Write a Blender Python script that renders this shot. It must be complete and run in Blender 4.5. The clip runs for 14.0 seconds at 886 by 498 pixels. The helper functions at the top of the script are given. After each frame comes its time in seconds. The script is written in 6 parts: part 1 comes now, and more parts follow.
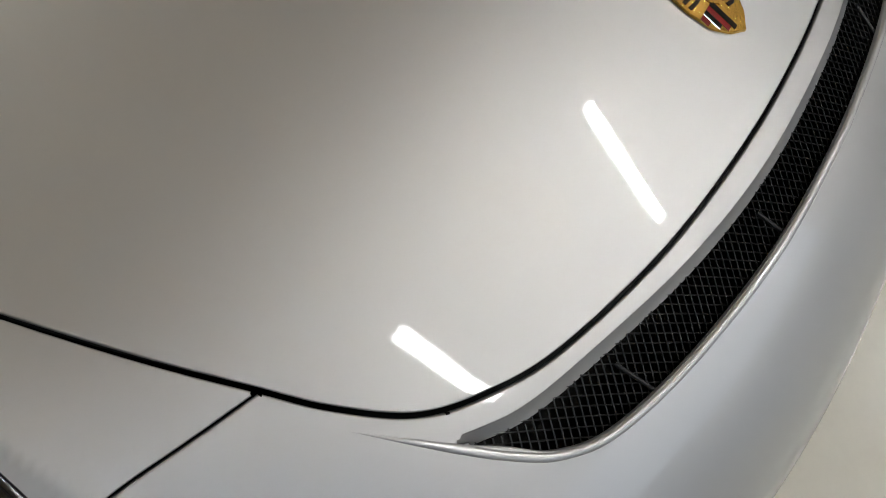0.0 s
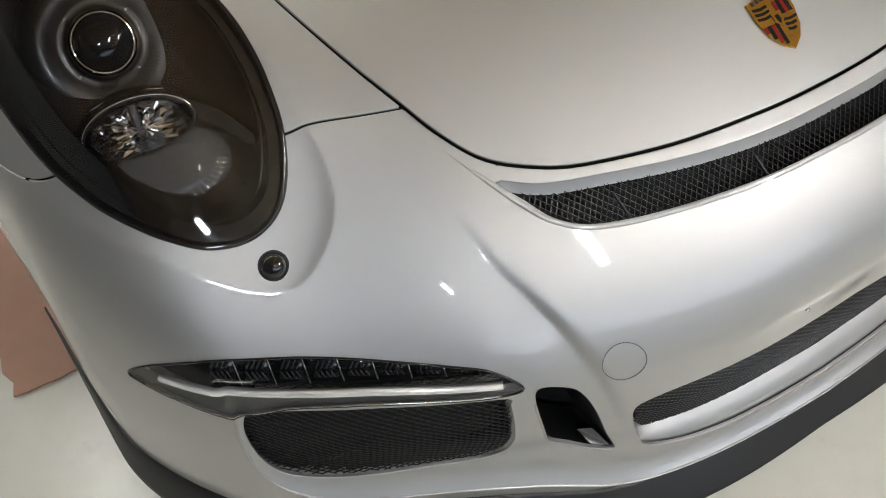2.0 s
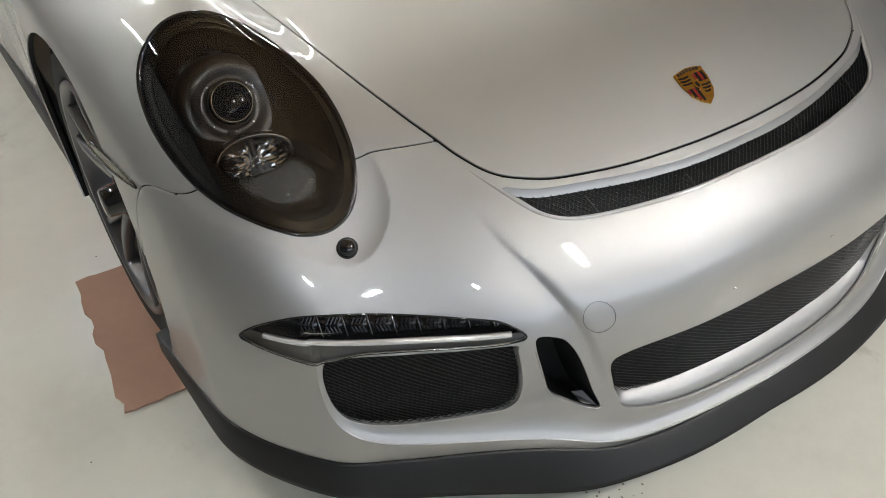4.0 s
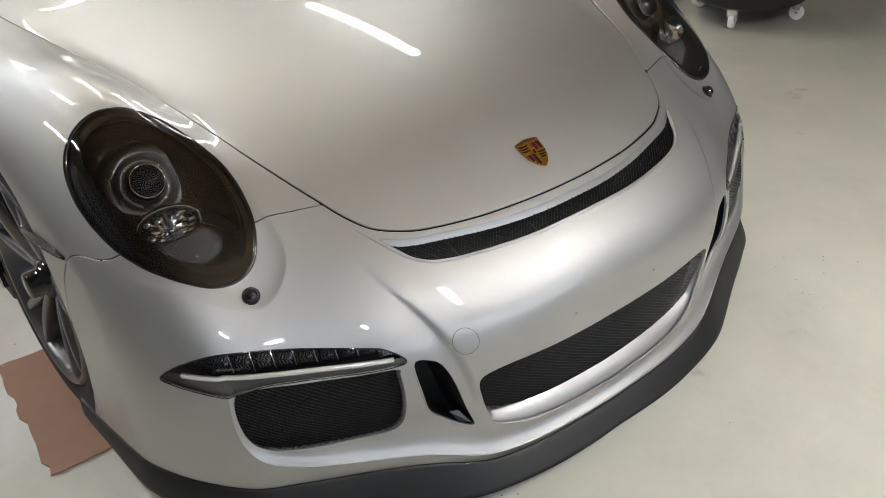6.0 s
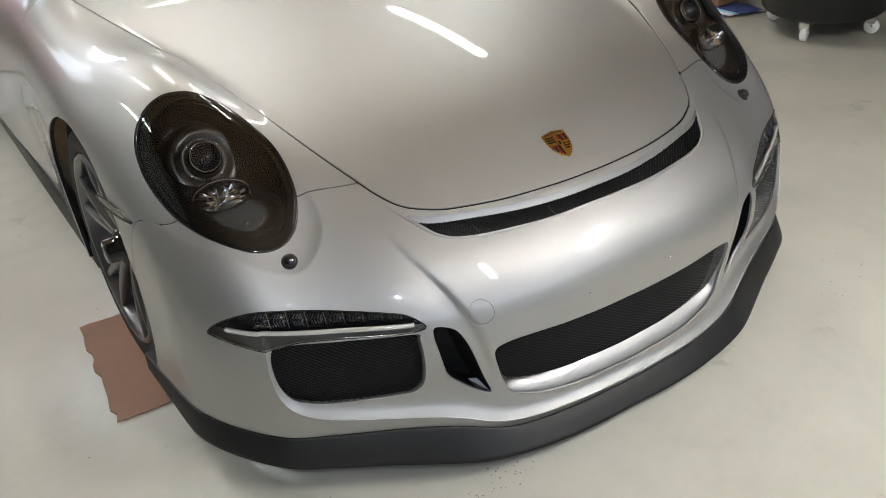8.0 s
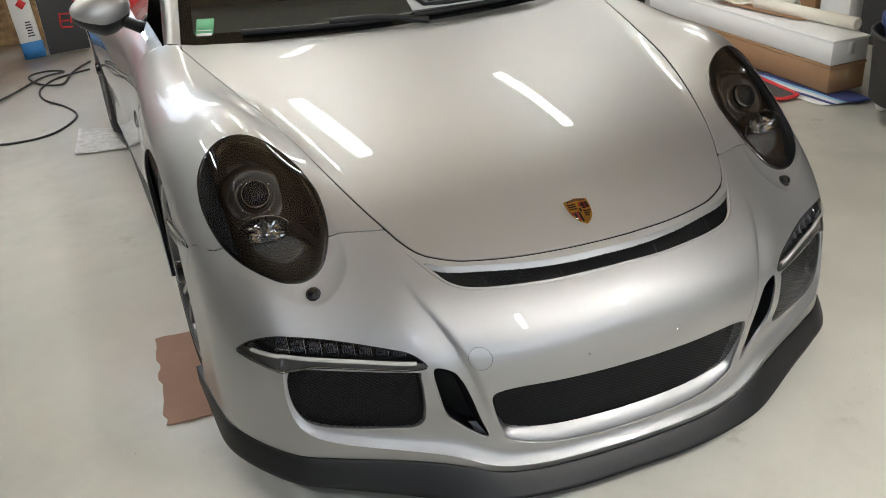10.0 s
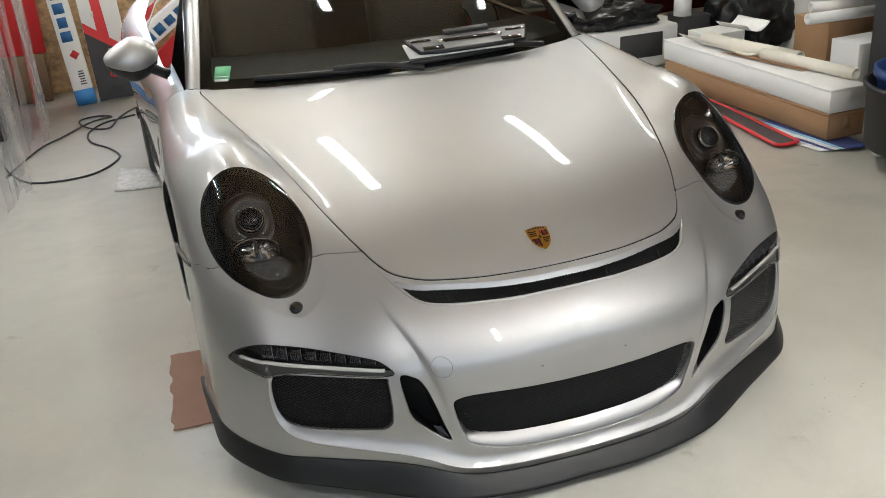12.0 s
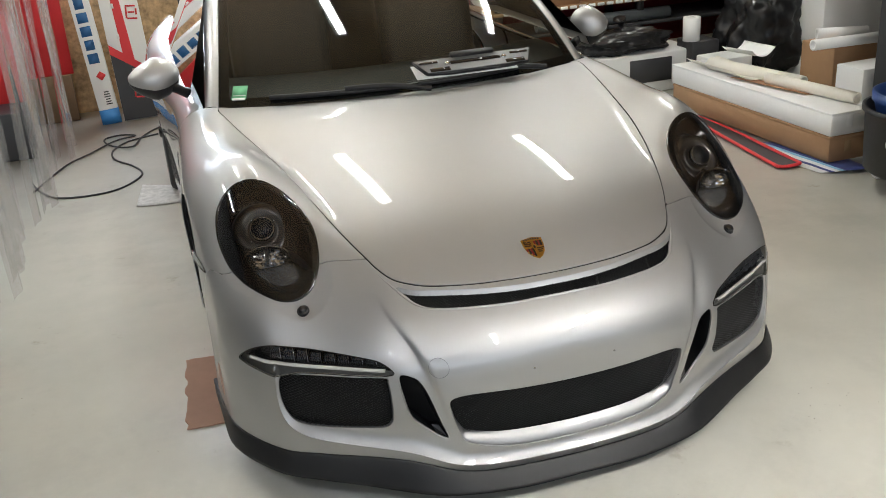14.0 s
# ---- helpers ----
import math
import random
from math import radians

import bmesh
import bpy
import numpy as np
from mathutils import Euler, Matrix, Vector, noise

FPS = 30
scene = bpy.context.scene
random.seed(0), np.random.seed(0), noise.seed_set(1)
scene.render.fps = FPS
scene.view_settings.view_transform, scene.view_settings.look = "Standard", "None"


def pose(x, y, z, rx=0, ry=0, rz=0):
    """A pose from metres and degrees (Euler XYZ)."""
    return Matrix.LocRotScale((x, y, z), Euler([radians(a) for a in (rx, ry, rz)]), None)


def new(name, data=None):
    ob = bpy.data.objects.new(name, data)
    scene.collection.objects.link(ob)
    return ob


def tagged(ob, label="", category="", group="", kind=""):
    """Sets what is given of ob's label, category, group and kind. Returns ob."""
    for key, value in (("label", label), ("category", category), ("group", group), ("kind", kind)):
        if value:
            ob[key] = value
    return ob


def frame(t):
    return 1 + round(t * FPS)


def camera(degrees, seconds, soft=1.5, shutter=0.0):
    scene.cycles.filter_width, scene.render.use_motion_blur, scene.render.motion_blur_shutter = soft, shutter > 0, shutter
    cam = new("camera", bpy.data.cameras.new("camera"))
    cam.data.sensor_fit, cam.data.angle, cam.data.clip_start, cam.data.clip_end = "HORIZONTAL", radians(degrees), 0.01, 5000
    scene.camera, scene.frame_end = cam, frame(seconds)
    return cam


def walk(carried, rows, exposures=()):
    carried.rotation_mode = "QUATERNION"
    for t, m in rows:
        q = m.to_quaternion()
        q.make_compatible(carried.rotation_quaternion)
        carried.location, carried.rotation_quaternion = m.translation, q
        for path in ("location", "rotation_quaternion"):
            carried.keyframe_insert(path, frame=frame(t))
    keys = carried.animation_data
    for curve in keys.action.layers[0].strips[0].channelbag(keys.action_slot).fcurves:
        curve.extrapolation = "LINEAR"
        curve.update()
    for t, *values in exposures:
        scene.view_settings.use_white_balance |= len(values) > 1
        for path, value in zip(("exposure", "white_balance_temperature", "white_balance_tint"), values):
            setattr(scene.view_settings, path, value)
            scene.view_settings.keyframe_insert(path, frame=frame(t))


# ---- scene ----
cam = camera(48.93, 14.0, soft=0.95)
# seconds, place, then yaw, pitch and roll in degrees
VIEWS = [
    (0.0, -0.6376, 0.0761, 1.2262, -61.47, -58.65, 1.39),
    (0.5, -0.6497, -0.1063, 1.2860, -39.25, -58.90, -3.74),
    (1.0, -0.6738, -0.2329, 1.3165, -30.08, -55.89, -4.97),
    (1.5, -0.7829, -0.3323, 1.3707, -30.85, -53.36, -3.13),
    (2.0, -0.8721, -0.4527, 1.4134, -30.28, -50.27, -2.69),
    (2.2, -0.9010, -0.5003, 1.4311, -30.01, -48.71, -1.58),
    (4.3, -1.1906, -0.9622, 1.5461, -30.77, -37.79, -4.06),
    (4.5, -1.2004, -1.0061, 1.5610, -32.30, -37.37, -3.42),
    (5.0, -1.2287, -1.1398, 1.5919, -33.96, -36.04, -2.97),
    (5.5, -1.2702, -1.1960, 1.6066, -35.40, -33.53, -3.13),
    (6.0, -1.3297, -1.2010, 1.6093, -37.51, -32.15, -3.17),
    (6.5, -1.3466, -1.2562, 1.6265, -38.38, -31.20, -3.44),
    (7.0, -1.3198, -1.3849, 1.6388, -34.11, -30.26, -3.74),
    (7.5, -1.3113, -1.4610, 1.6311, -31.55, -30.66, -4.11),
    (8.0, -1.3123, -1.4541, 1.6269, -30.64, -30.89, -4.47),
    (8.5, -1.2377, -1.4712, 1.6273, -28.64, -31.10, -4.37),
    (8.7, -1.1603, -1.5184, 1.6342, -23.78, -30.95, -3.18),
    (10.8, -1.0841, -1.8698, 1.6913, -20.59, -25.22, -3.43),
    (11.0, -1.0571, -1.9156, 1.6949, -20.30, -25.00, -3.36),
    (11.5, -1.0255, -2.0005, 1.7067, -19.10, -24.42, -3.52),
    (12.0, -1.0179, -2.0741, 1.7147, -17.91, -23.72, -3.94),
    (12.5, -1.0116, -2.1334, 1.7123, -17.58, -23.20, -4.01),
    (13.0, -1.0035, -2.1827, 1.7243, -17.02, -22.27, -3.82),
    (13.5, -1.0142, -2.2187, 1.7287, -16.72, -22.07, -3.73),
    (14.0, -1.0131, -2.2457, 1.7325, -16.71, -22.22, -3.86),
]
walk(cam, [(t, pose(x, y, z, 0, 0, yaw) @ pose(0, 0, 0, 90 + pitch) @ pose(0, 0, 0, 0, 0, roll)) for t, x, y, z, yaw, pitch, roll in VIEWS],
     exposures=[(0.0, -0.05), (0.5, 0.1), (1.0, 0.4), (2.0, 0.5), (5.0, 0.42), (8.0, 0.38), (11.0, 0.42), (14.0, 0.42)])
# ---- world ----
world = bpy.data.worlds.new("workshop_world")
scene.world = world
world.use_nodes = True
world.node_tree.nodes["Background"].inputs[0].default_value = (0.75, 0.78, 0.8, 1)
world.node_tree.nodes["Background"].inputs[1].default_value = 0.02
scene.view_settings.exposure = 0.0

CEILING = 2.95
TUBE_Z = 2.65


# ---- materials ----
def material(name, colour, rough=0.5, metal=0.0, coat=0.0, bump=0.0, grain=60.0, vary=0.0, blotch=3.0, emit=0.0, rough_vary=0.0, island=0.0, spec=0.5):
    """A surface: base colour with fine grain and larger blotches, roughness, metal, coat, fine relief."""
    m = bpy.data.materials.new(name)
    m.use_nodes = True
    nt = m.node_tree
    b = nt.nodes["Principled BSDF"]
    b.inputs["Base Color"].default_value = (*colour, 1)
    b.inputs["Roughness"].default_value = rough
    b.inputs["Metallic"].default_value = metal
    b.inputs["Coat Weight"].default_value = coat
    b.inputs["Coat Roughness"].default_value = 0.03
    b.inputs["Specular IOR Level"].default_value = spec
    if emit:
        b.inputs["Emission Color"].default_value = (*colour, 1)
        b.inputs["Emission Strength"].default_value = emit
    if not (bump or vary or rough_vary):
        return m
    pos = nt.nodes.new("ShaderNodeTexCoord").outputs["Object"]
    fine = nt.nodes.new("ShaderNodeTexNoise")
    fine.inputs["Scale"].default_value = grain
    fine.inputs["Detail"].default_value = 6
    big = nt.nodes.new("ShaderNodeTexNoise")
    big.inputs["Scale"].default_value = blotch
    big.inputs["Detail"].default_value = 5
    nt.links.new(pos, fine.inputs["Vector"])
    nt.links.new(pos, big.inputs["Vector"])
    mix = nt.nodes.new("ShaderNodeMath")
    mix.operation = "MULTIPLY_ADD"
    nt.links.new(fine.outputs["Fac"], mix.inputs[0])
    mix.inputs[1].default_value = 0.4
    nt.links.new(big.outputs["Fac"], mix.inputs[2])
    if vary:
        ramp = nt.nodes.new("ShaderNodeMapRange")
        ramp.inputs[1].default_value, ramp.inputs[2].default_value = 0.45, 0.95
        ramp.inputs[3].default_value, ramp.inputs[4].default_value = 1 - vary, 1 + vary
        nt.links.new(mix.outputs[0], ramp.inputs[0])
        mul = nt.nodes.new("ShaderNodeMix")
        mul.data_type, mul.blend_type = "RGBA", "MULTIPLY"
        mul.inputs[0].default_value = 1
        mul.inputs[6].default_value = (*colour, 1)
        nt.links.new(ramp.outputs[0], mul.inputs[7])
        nt.links.new(mul.outputs[2], b.inputs["Base Color"])
    if rough_vary:
        r = nt.nodes.new("ShaderNodeMapRange")
        r.inputs[1].default_value, r.inputs[2].default_value = 0.45, 0.95
        r.inputs[3].default_value, r.inputs[4].default_value = rough - rough_vary, rough + rough_vary
        nt.links.new(mix.outputs[0], r.inputs[0])
        nt.links.new(r.outputs[0], b.inputs["Roughness"])
    if bump:
        bp = nt.nodes.new("ShaderNodeBump")
        bp.inputs["Strength"].default_value = bump
        bp.inputs["Distance"].default_value = 0.002
        nt.links.new(fine.outputs["Fac"], bp.inputs["Height"])
        nt.links.new(bp.outputs[0], b.inputs["Normal"])
    return m


def clear_material(name, tint, gloss=1.0, rough=0.02, ior=1.5, haze=0.0):
    """A thin clear pane: tinted see-through with a mirror gloss that grows to grazing."""
    m = bpy.data.materials.new(name)
    m.use_nodes = True
    nt = m.node_tree
    nt.nodes.clear()
    out = nt.nodes.new("ShaderNodeOutputMaterial")
    mix = nt.nodes.new("ShaderNodeMixShader")
    tr = nt.nodes.new("ShaderNodeBsdfTransparent")
    tr.inputs[0].default_value = (*tint, 1)
    gl = nt.nodes.new("ShaderNodeBsdfGlossy")
    gl.inputs["Roughness"].default_value = rough
    gl.inputs["Color"].default_value = (gloss, gloss, gloss, 1)
    fr = nt.nodes.new("ShaderNodeFresnel")
    fr.inputs[0].default_value = ior
    nt.links.new(fr.outputs[0], mix.inputs[0])
    nt.links.new(tr.outputs[0], mix.inputs[1])
    nt.links.new(gl.outputs[0], mix.inputs[2])
    last = mix
    if haze:
        last = nt.nodes.new("ShaderNodeMixShader")
        last.inputs[0].default_value = haze
        df = nt.nodes.new("ShaderNodeBsdfDiffuse")
        df.inputs[0].default_value = (0.7, 0.7, 0.7, 1)
        nt.links.new(mix.outputs[0], last.inputs[1])
        nt.links.new(df.outputs[0], last.inputs[2])
    nt.links.new(last.outputs[0], out.inputs[0])
    return m


M_PAINT = material("silver_paint", (0.49, 0.492, 0.494), rough=0.54, metal=1.0, coat=1.0, rough_vary=0.015, vary=0.02, grain=1500, blotch=5)
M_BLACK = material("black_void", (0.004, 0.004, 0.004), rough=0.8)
M_PLASTIC = material("satin_black_plastic", (0.008, 0.008, 0.009), rough=0.48, bump=0.15, grain=700, vary=0.1, rough_vary=0.05)
M_GLOSSBLACK = material("gloss_black", (0.008, 0.008, 0.009), rough=0.08, coat=0.5)
M_WIRE = material("dark_mesh_wire", (0.022, 0.022, 0.023), rough=0.36, metal=0.1, spec=0.28)
M_SEAL_SHADE = material("black_gap_seal_and_shade", (0.006, 0.006, 0.006), rough=0.9)
M_CHROME = material("chrome", (0.85, 0.85, 0.86), rough=0.06, metal=1.0)
M_FROST = material("frosted_light_guide", (0.80, 0.80, 0.79), rough=0.15, metal=0.4, coat=1.0)
M_SATIN = material("satin_chrome", (0.7, 0.7, 0.71), rough=0.22, metal=1.0)
M_BRIGHT = material("bright_silver_plastic", (0.78, 0.78, 0.77), rough=0.3, metal=0.6, coat=0.5)
M_SMOKE = material("grey_translucent_plastic", (0.20, 0.195, 0.185), rough=0.3, metal=0.5, coat=1.0)
M_LENS = clear_material("clear_lamp_lens", (0.97, 0.97, 0.965), ior=1.50)
M_HOUSING = material("brown_black_lamp_housing", (0.028, 0.019, 0.0135), rough=0.20, coat=0.5, vary=0.06, grain=40)
M_CLEARBLOCK = clear_material("clear_ribbed_plastic", (0.56, 0.64, 0.78), ior=1.5, rough=0.06, haze=0.11)
M_BARREL = material("dark_barrel", (0.016, 0.012, 0.010), rough=0.34, coat=0.25)
M_DOT = material("small_white_led_and_glint", (0.9, 0.9, 0.9), rough=0.1, coat=1.0)
M_GREYREFL = material("grey_reflector", (0.11, 0.115, 0.13), rough=0.25, metal=0.7)
M_GLASSBALL = material("projector_glass", (0.006, 0.007, 0.010), rough=0.04, coat=0.0, spec=0.35)
M_TYRE = material("tyre_rubber", (0.018, 0.018, 0.018), rough=0.75, bump=0.4, grain=200, vary=0.2)
M_RIM = material("dark_silver_alloy", (0.16, 0.16, 0.17), rough=0.3, metal=0.9, coat=0.4)
M_GLASS = clear_material("tinted_windscreen_glass", (0.55, 0.58, 0.52), ior=1.55)
M_DARKGLASS = clear_material("dark_side_glass", (0.12, 0.13, 0.13), ior=1.6)
M_GOLD = material("gold_enamel", (0.80, 0.48, 0.11), rough=0.2, metal=1.0, vary=0.15, grain=400, blotch=90, bump=0.2)
M_REDENAMEL = material("red_enamel", (0.17, 0.012, 0.01), rough=0.2, coat=1.0)
M_INTERIOR = material("dark_interior_trim", (0.03, 0.027, 0.024), rough=0.7, vary=0.2, grain=120)


# ---- mesh tools ----
def part(name, bm, mat, parent=None, label="", smooth=True):
    me = bpy.data.meshes.new(name)
    bm.to_mesh(me)
    bm.free()
    me.materials.append(mat)
    if smooth:
        me.polygons.foreach_set("use_smooth", [True] * len(me.polygons))
    ob = new(name, me)
    ob.parent = parent
    if label:
        tagged(ob, label)
    return ob


def soup(name, verts, faces, mat, parent=None, label="", smooth=True, normals=None):
    """A mesh object out of computed vertices and faces."""
    me = bpy.data.meshes.new(name)
    me.from_pydata([tuple(v) for v in verts], [], [tuple(int(i) for i in f) for f in faces])
    me.materials.append(mat)
    if smooth:
        me.polygons.foreach_set("use_smooth", [True] * len(me.polygons))
    if normals is not None:
        me.normals_split_custom_set_from_vertices([tuple(n) for n in normals])
    me.update()
    ob = new(name, me)
    ob.parent = parent
    if label:
        tagged(ob, label)
    return ob


def thing(name, label, category, group="", at=(0, 0, 0)):
    ob = new(name)
    ob.empty_display_size = 0.1
    ob.location = at
    return tagged(ob, label, category, group)


def add_box(bm, size, m=None, bevel=0.0, segments=2):
    r = bmesh.ops.create_cube(bm, size=1.0)
    bmesh.ops.scale(bm, vec=size, verts=r["verts"])
    if bevel:
        e = list({e for v in r["verts"] for e in v.link_edges})
        g = bmesh.ops.bevel(bm, geom=e, offset=bevel, segments=segments, profile=0.5, affect="EDGES")
        vs = list({v for f in g["faces"] for v in f.verts} | {v for v in r["verts"] if v.is_valid})
    else:
        vs = r["verts"]
    if m is not None:
        bmesh.ops.transform(bm, matrix=m, verts=vs)
    return vs


def box(size, m=None, bevel=0.0, segments=2):
    bm = bmesh.new()
    add_box(bm, size, m, bevel, segments)
    return bm


def lathe(profile, steps=48, m=None, turn=2 * math.pi):
    """A body turned round z from (radius, height) pairs."""
    bm = bmesh.new()
    rings = []
    full = abs(turn - 2 * math.pi) < 1e-6
    for k in range(steps if full else steps + 1):
        a = turn * k / steps
        rings.append([bm.verts.new((r * math.cos(a), r * math.sin(a), z)) for r, z in profile])
    n = len(rings)
    for k in range(n if full else n - 1):
        a, b = rings[k], rings[(k + 1) % n]
        for i in range(len(profile) - 1):
            bm.faces.new((a[i], b[i], b[i + 1], a[i + 1]))
    bmesh.ops.remove_doubles(bm, verts=bm.verts, dist=1e-6)
    bmesh.ops.recalc_face_normals(bm, faces=bm.faces)
    if m is not None:
        bmesh.ops.transform(bm, matrix=m, verts=bm.verts)
    return bm


def tube_mesh(paths, radius, sides=4):
    """Vertices and faces of thin rods along the given paths (arrays of points)."""
    V, F, base = [], [], 0
    for p in paths:
        p = np.asarray(p, float)
        if len(p) < 2:
            continue
        t = np.gradient(p, axis=0)
        t /= np.linalg.norm(t, axis=1)[:, None] + 1e-12
        ref = np.where(np.abs(t[:, 2:3]) < 0.9, np.array([[0, 0, 1.0]]), np.array([[1.0, 0, 0]]))
        u = np.cross(t, ref)
        u /= np.linalg.norm(u, axis=1)[:, None] + 1e-12
        w = np.cross(t, u)
        for k in range(sides):
            a = 2 * math.pi * k / sides
            V.append(p + radius * (math.cos(a) * u + math.sin(a) * w))
        n = len(p)
        idx = base + np.arange(n * sides).reshape(sides, n)
        for k in range(sides):
            a, b = idx[k], idx[(k + 1) % sides]
            F.append(np.stack([a[:-1], a[1:], b[1:], b[:-1]], 1))
        base += n * sides
    return np.concatenate(V), np.concatenate(F)


def smooth_path(points, per=10, closed=False):
    """A soft curve through the points."""
    p = [Vector(q) for q in points]
    n = len(p)
    out = []
    for i in range(n if closed else n - 1):
        if closed:
            a, b, c, d = p[i - 1], p[i], p[(i + 1) % n], p[(i + 2) % n]
        else:
            a, b, c, d = p[max(i - 1, 0)], p[i], p[i + 1], p[min(i + 2, n - 1)]
        for k in range(per):
            t = k / per
            out.append(0.5 * (2 * b + (c - a) * t + (2 * a - 5 * b + 4 * c - d) * t * t + (3 * b - a - 3 * c + d) * t**3))
    if not closed:
        out.append(p[-1])
    return np.array([tuple(q) for q in out])


# ---- the shape of the car's body ----
def weights(knots, q):
    """Natural cubic spline: what each knot's value weighs at q; straight beyond the ends."""
    k = np.asarray(knots, float)
    n, h = len(k), np.diff(k)
    A, B = np.eye(n), np.zeros((n, n))
    for i in range(1, n - 1):
        A[i, i - 1:i + 2] = h[i - 1], 2 * (h[i - 1] + h[i]), h[i]
        B[i, i - 1:i + 2] = 6 / h[i - 1], -6 / h[i - 1] - 6 / h[i], 6 / h[i]
    M = np.linalg.solve(A, B)
    q = np.asarray(q, float)
    c = np.clip(q, k[0], k[-1])
    i = np.clip(np.searchsorted(k, c) - 1, 0, n - 2)
    a = (k[i + 1] - c) / h[i]
    b, e = 1 - a, np.eye(n)
    w = a[:, None] * e[i] + b[:, None] * e[i + 1]
    w += ((a**3 - a) * h[i]**2 / 6)[:, None] * M[i] + ((b**3 - b) * h[i]**2 / 6)[:, None] * M[i + 1]
    s0 = (e[1] - e[0]) / h[0] - h[0] * M[1] / 6
    s1 = (e[-1] - e[-2]) / h[-1] + h[-1] * M[-2] / 6
    return w + np.minimum(q - k[0], 0)[:, None] * s0 + np.maximum(q - k[-1], 0)[:, None] * s1


def curve_at(knots, values, q):
    return weights(knots, np.atleast_1d(q)) @ np.asarray(values, float)


# along the length: height of the middle, its fall to the sides, and the swell of the fenders
TOP_Y = [0, 0.15, 0.3, 0.5, 0.7, 1.0, 1.45, 2.2, 3.2]
TOP = np.array([
    [0.554, 0.639, 0.713, 0.777, 0.820, 0.862, 0.893, 0.890, 0.882],
    [0.233, 0.222, 0.172, 0.134, 0.114, 0.085, 0.035, 0.020, 0.020],
    [-0.090, -0.071, -0.028, 0.062, 0.099, 0.043, 0.004, 0.001, 0.019],
])
# how far forward the nose stands over half-width and height
NOSE_X, NOSE_Z = [0, 0.2, 0.4, 0.6, 0.8, 0.95], [0.06, 0.15, 0.25, 0.35, 0.45, 0.55, 0.65]
NOSE = np.array([
    [-0.050, -0.094, -0.076, -0.062, -0.072, -0.045, 0.014],
    [-0.044, -0.081, -0.065, -0.061, -0.062, -0.024, 0.045],
    [-0.004, -0.029, -0.018, -0.024, -0.014, 0.028, 0.106],
    [0.074, 0.065, 0.060, 0.059, 0.070, 0.114, 0.218],
    [0.191, 0.178, 0.176, 0.184, 0.199, 0.251, 0.362],
    [0.378, 0.355, 0.352, 0.352, 0.374, 0.432, 0.542],
])
# half-width of the flanks over length and height
SIDE_Y, SIDE_Z = [0.1, 0.3, 0.5, 0.75, 1.1, 1.6, 2.2, 3.0, 3.6, 4.2], [0.15, 0.4, 0.6, 0.75, 0.95]
SIDE = np.array([
    [0.824, 0.829, 0.793, 0.719, 0.566],
    [0.899, 0.907, 0.860, 0.791, 0.674],
    [0.932, 0.932, 0.910, 0.856, 0.763],
    [0.947, 0.956, 0.946, 0.913, 0.831],
    [0.943, 0.961, 0.954, 0.928, 0.856],
    [0.901, 0.911, 0.921, 0.910, 0.860],
    [0.900, 0.911, 0.922, 0.912, 0.852],
    [0.920, 0.931, 0.952, 0.943, 0.884],
    [0.930, 0.952, 0.973, 0.954, 0.885],
    [0.881, 0.902, 0.903, 0.864, 0.756],
])
TAIL = 4.4


def soft_max(a, b, k=0.10):
    h = np.maximum(k - np.abs(a - b), 0) / k
    return np.maximum(a, b) + h * h * k / 4


def polygon_distance(poly, q):
    """Distance of points q from a closed polygon, negative inside."""
    a = np.asarray(poly, float)
    b = np.roll(a, -1, axis=0)
    d = np.full(len(q), 1e9)
    inside = np.zeros(len(q), bool)
    for (ax, ay), (bx, by) in zip(a, b):
        ex, ey = bx - ax, by - ay
        px, py = q[:, 0] - ax, q[:, 1] - ay
        t = np.clip((px * ex + py * ey) / (ex * ex + ey * ey + 1e-15), 0, 1)
        d = np.minimum(d, np.hypot(px - t * ex, py - t * ey))
        c = (ay > q[:, 1]) != (by > q[:, 1])
        with np.errstate(divide="ignore", invalid="ignore"):
            inside ^= c & (q[:, 0] < (bx - ax) * (q[:, 1] - ay) / (by - ay + 1e-15) + ax)
    return np.where(inside, -d, d)


def near_polygon(poly, q, margin=0.06):
    """The same, worked out only near the polygon."""
    lo, hi = poly.min(0) - margin, poly.max(0) + margin
    m = ((q >= lo) & (q <= hi)).all(1)
    out = np.full(len(q), margin)
    if m.any():
        out[m] = polygon_distance(poly, q[m])
    return out


def outline(points, per=8):
    return smooth_path([(a, b, 0) for a, b in points], per, closed=True)[:, :2]


